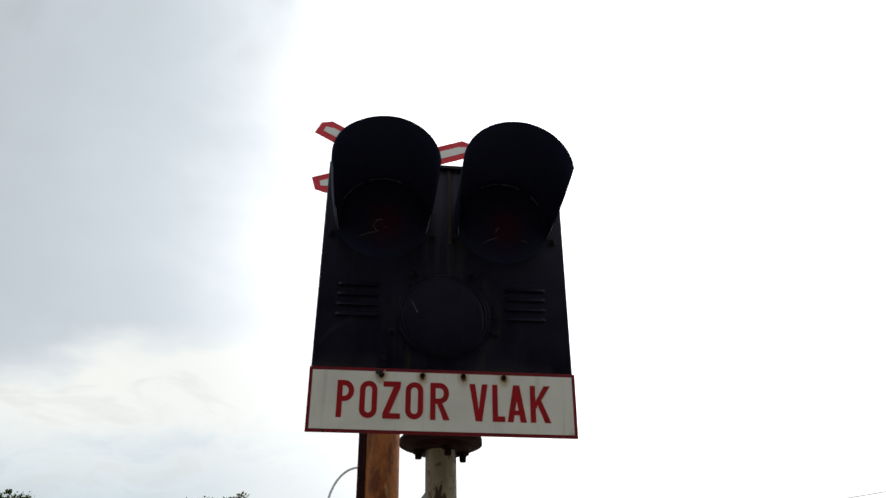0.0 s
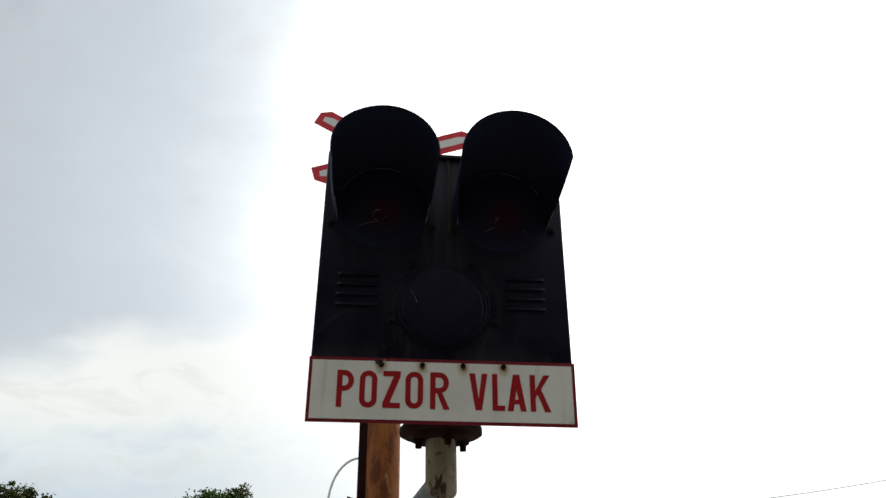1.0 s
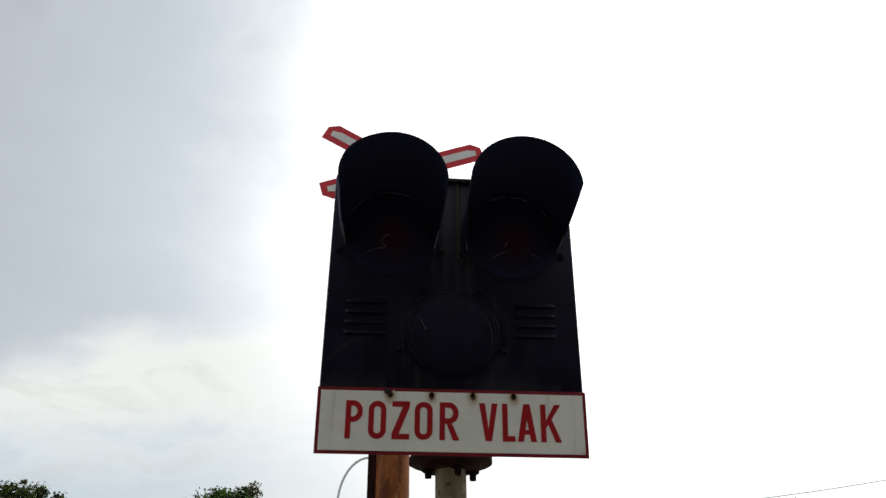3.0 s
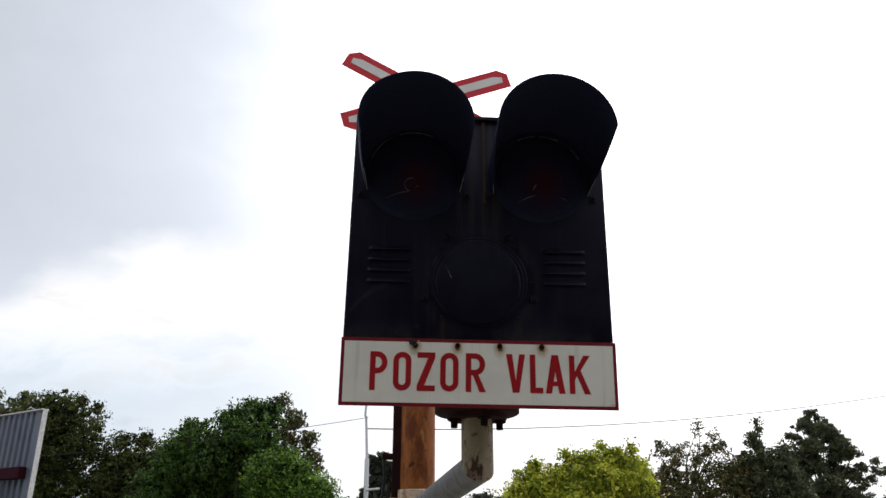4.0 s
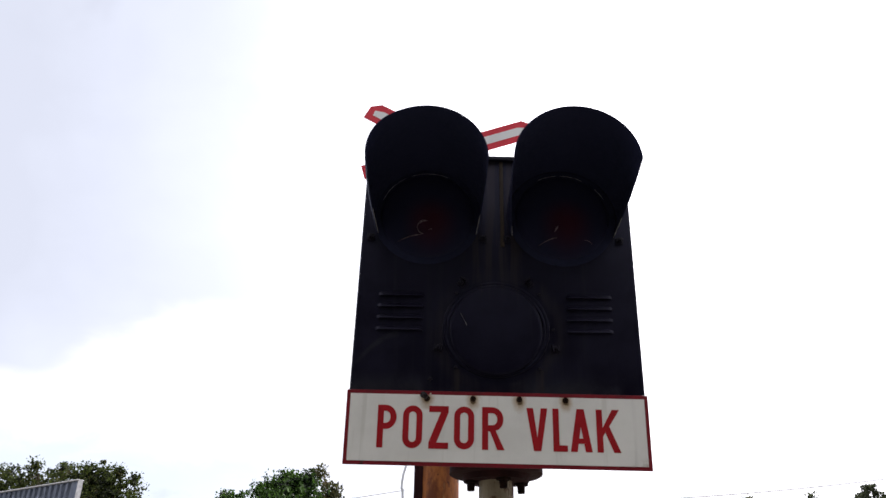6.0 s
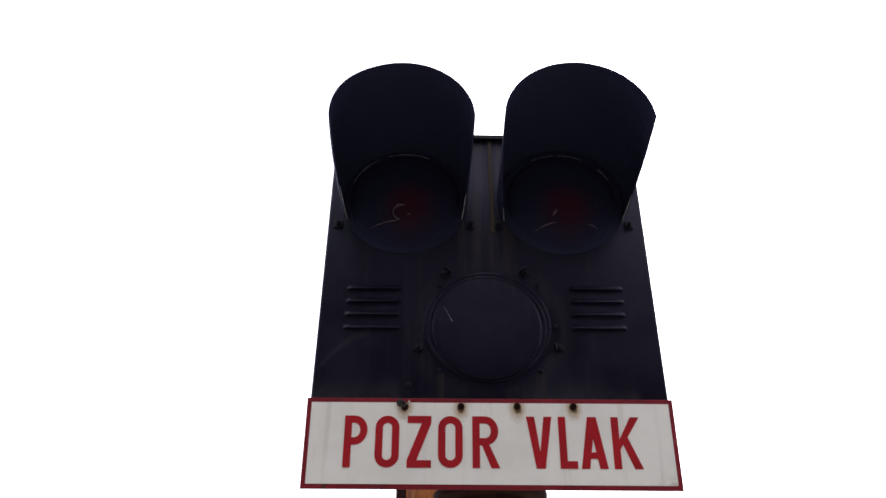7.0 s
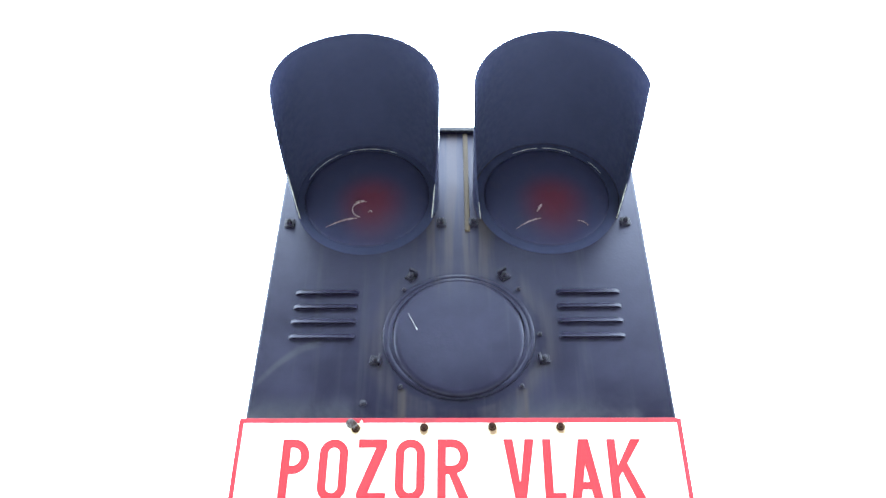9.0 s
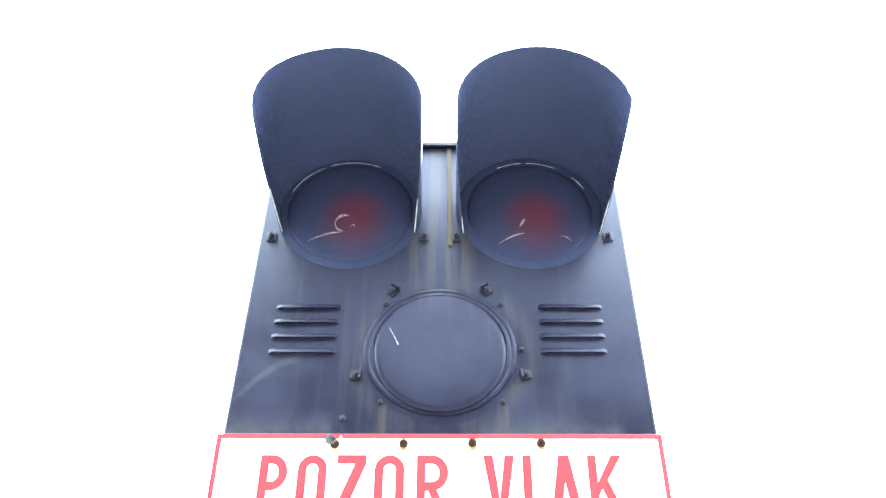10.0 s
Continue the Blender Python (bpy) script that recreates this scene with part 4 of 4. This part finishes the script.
# slender russet tree rising behind it
tree("slender_tree", -6.50, 45, 0.09, 9.3, [(-0.15, 0, 9.42, 0.4, 0.4, 0.5), (-0.75, 0, 8.7, 0.45, 0.4, 0.5), (0.75, 0, 8.4, 0.55, 0.5, 0.75), (0.1, 0, 7.6, 1.0, 0.7, 1.0), (1.4, 0, 7.1, 0.7, 0.5, 0.8), (1.9, 0, 6.2, 0.7, 0.5, 0.7), (0.6, 0, 5.4, 1.3, 1, 1.4)],
     0.12, 6500, LEAF_RUSSET, "slender tree with thin russet tips", 0.17, 9, limbs=3, inner=1.4, tall=1.03)
# narrow poplar far behind the mast
tree("poplar_tree", -1.63, 70, 0.2, 9.0, [(-0.55, 0, 8.6, 0.25, 0.3, 0.9, 0.5), (0.15, 0, 8.8, 0.28, 0.3, 0.9, 0.6), (0.8, 0, 8.1, 0.25, 0.3, 0.8, 0.5), (-0.35, 0, 7.0, 0.6, 0.6, 1.0), (0.55, 0, 6.7, 0.6, 0.6, 1.1), (-1.2, 0, 5.6, 0.45, 0.5, 1.2), (1.1, 0, 5.6, 0.5, 0.5, 1.3), (0, 0, 5.4, 1.0, 0.9, 1.2), (0, 0, 3.2, 1.5, 1.3, 2.0)],
     0.2, 8500, LEAF_DARK, "narrow dark poplar in the distance", 0.24, 11, long=2.2)
# dark bush low behind the bracket arm
tree("bush", 4.75, 45, 0.08, 4.0, [(0.0, 0, 4.35, 0.7, 0.6, 0.45), (0.6, 0, 3.9, 0.7, 0.6, 0.6), (-0.5, 0, 3.6, 0.7, 0.6, 0.6), (0, 0, 2.2, 1.3, 1.0, 1.3)],
     0.11, 5000, LEAF_DARK, "low dark-green bush far behind the arm", 0.2, 23)
# yellow-green tree
tree("broadleaf_tree", 7.93, 35, 0.24, 5.2, [(0.4, 0, 4.5, 1.8, 1.6, 1.2), (1.9, 0, 4.75, 1.2, 1.2, 1.0), (-1.7, 0, 4.2, 1.4, 1.3, 0.95), (-2.7, 0, 3.6, 0.9, 1.0, 0.8), (2.6, 0.3, 4.2, 0.9, 1.0, 1.2), (0, -0.4, 3.0, 3.1, 1.8, 1.5), (1.5, 0, 5.7, 0.6, 0.5, 0.3), (0.3, 0, 5.5, 0.7, 0.6, 0.3), (2.35, 0, 6.05, 0.16, 0.15, 0.35, 0.03), (1.0, 0, 6.1, 0.14, 0.12, 0.25, 0.025), (-0.6, 0, 5.75, 0.2, 0.15, 0.25, 0.03), (-2.0, 0, 5.3, 0.25, 0.2, 0.25, 0.05)],
     0.105, 42000, LEAF_YELLOW, "rounded bright yellow-green tree", 0.2, 13, grow=1.06)
# russet thicket
tree("broadleaf_tree", 17.94, 50, 0.2, 7.6, [(-1.3, 0, 7.4, 0.9, 0.8, 1.1), (0.4, 0, 7.5, 1.2, 1.0, 1.0), (2.2, 0, 7.3, 1.3, 1.0, 1.1), (-0.6, 0, 5.6, 2.0, 1.4, 1.3), (2.2, 0, 5.4, 1.8, 1.4, 1.4, 7.0), (0.6, 0, 3.4, 3.3, 1.6, 1.7, 3.0), (-1.2, 0, 5.2, 1.4, 1.2, 1.5, 5.0), (3.6, 0, 6.2, 1.2, 1.0, 1.4, 4.0), (1.05, 0, 9.1, 0.3, 0.3, 0.55), (2.1, 0, 8.8, 0.32, 0.3, 0.4)],
     0.13, 17500, LEAF_RUSSET, "thin olive and russet tree, sky showing through", 0.2, 15, inner=1.0, grow=1.05)
# narrow conifer
tree("narrow_conifer", 22.84, 50, 0.12, 9.2, [(0.1, 0, 9.3, 0.22, 0.22, 0.5), (-0.15, 0, 8.3, 0.5, 0.45, 0.8), (-0.5, 0, 7.0, 0.95, 0.8, 1.1), (-0.2, 0, 5.4, 1.6, 1.2, 1.5), (1.1, 0, 6.6, 1.2, 1, 1.6), (0, 0, 3.4, 2.0, 1.3, 1.7), (2.0, 0, 5.2, 1.2, 1.0, 1.6), (2.6, 0, 3.6, 1.6, 1.1, 1.6), (1.5, 0, 7.9, 0.4, 0.4, 0.5)],
     0.13, 19000, LEAF_PINE, "narrow dark conifer with a pointed top", 0.2, 17, long=2.0, inner=1.5, grow=1.03)
# pine
rng = random.Random(4)
whorls = [(-0.1, 0, 11.75, 0.45, 0.4, 0.5), (0.5, 0, 11.2, 0.6, 0.5, 0.45), (-0.7, 0, 11.2, 0.55, 0.5, 0.5), (4.3, 0, 8.35, 0.4, 0.3, 0.25), (3.2, 0, 7.9, 0.7, 0.6, 0.4), (-2.2, 0, 8.6, 0.9, 0.8, 0.6), (-1.6, 0, 9.9, 0.7, 0.6, 0.5), (1.6, 0, 10.0, 0.8, 0.7, 0.5), (2.6, 0, 8.9, 0.8, 0.7, 0.45), (-2.8, 0, 7.0, 1.1, 0.9, 0.8),
          (3.3, 0, 6.9, 0.9, 0.8, 0.5), (2.4, 0.3, 6.0, 1.3, 0.9, 0.6), (4.6, 0, 7.6, 0.6, 0.5, 0.35), (0.8, 0, 5.6, 1.2, 0.9, 0.7), (-1.4, 0, 6.0, 1.4, 1.0, 0.8)]
for k in range(64):
    z = 3.6 + 7.4 * k / 64
    reach, a = (12.4 - z) * 0.50 + 0.2, rng.uniform(0, math.tau)
    u = rng.uniform(0.35, 1.0)
    dx = reach * u * math.cos(a)
    size = rng.uniform(0.48, 0.95)
    whorls.append((dx * (1.2 if dx > 0 else 0.85), reach * u * math.sin(a) * 0.7, z, size * 1.25, size, size * 0.6))
tree("pine_tree", 31.90, 60, 0.26, 11.4, whorls,
     0.13, 40000, LEAF_PINE, "dark open-crowned pine with clumped needles", 0.16, 19, long=2.2, limbs=4, inner=1.0, grow=1.0)
tree("pine_tree", 38.70, 60, 0.22, 7.0, [(0, 0, 7.7, 1.0, 1.0, 0.8), (-0.5, 0, 6.4, 1.4, 1.2, 0.9), (0.6, 0, 5.0, 1.8, 1.4, 1.0), (0, 0, 3.4, 2, 1.5, 1.2)],
     0.15, 9000, LEAF_RUSSET, "smaller pine with a russet tinge", 0.2, 21, long=2.0, grow=1.0, tall=0.88)
# unseen dense trees added to close the side behind the walker and darken reflections
for k in range(6):
    copy_thing(green, pose(-21 + 8.2 * k, -9 - 1.5 * (k % 2), 0, 0, 0, 180 + 37 * k) @ Matrix.Scale(1.3, 4))
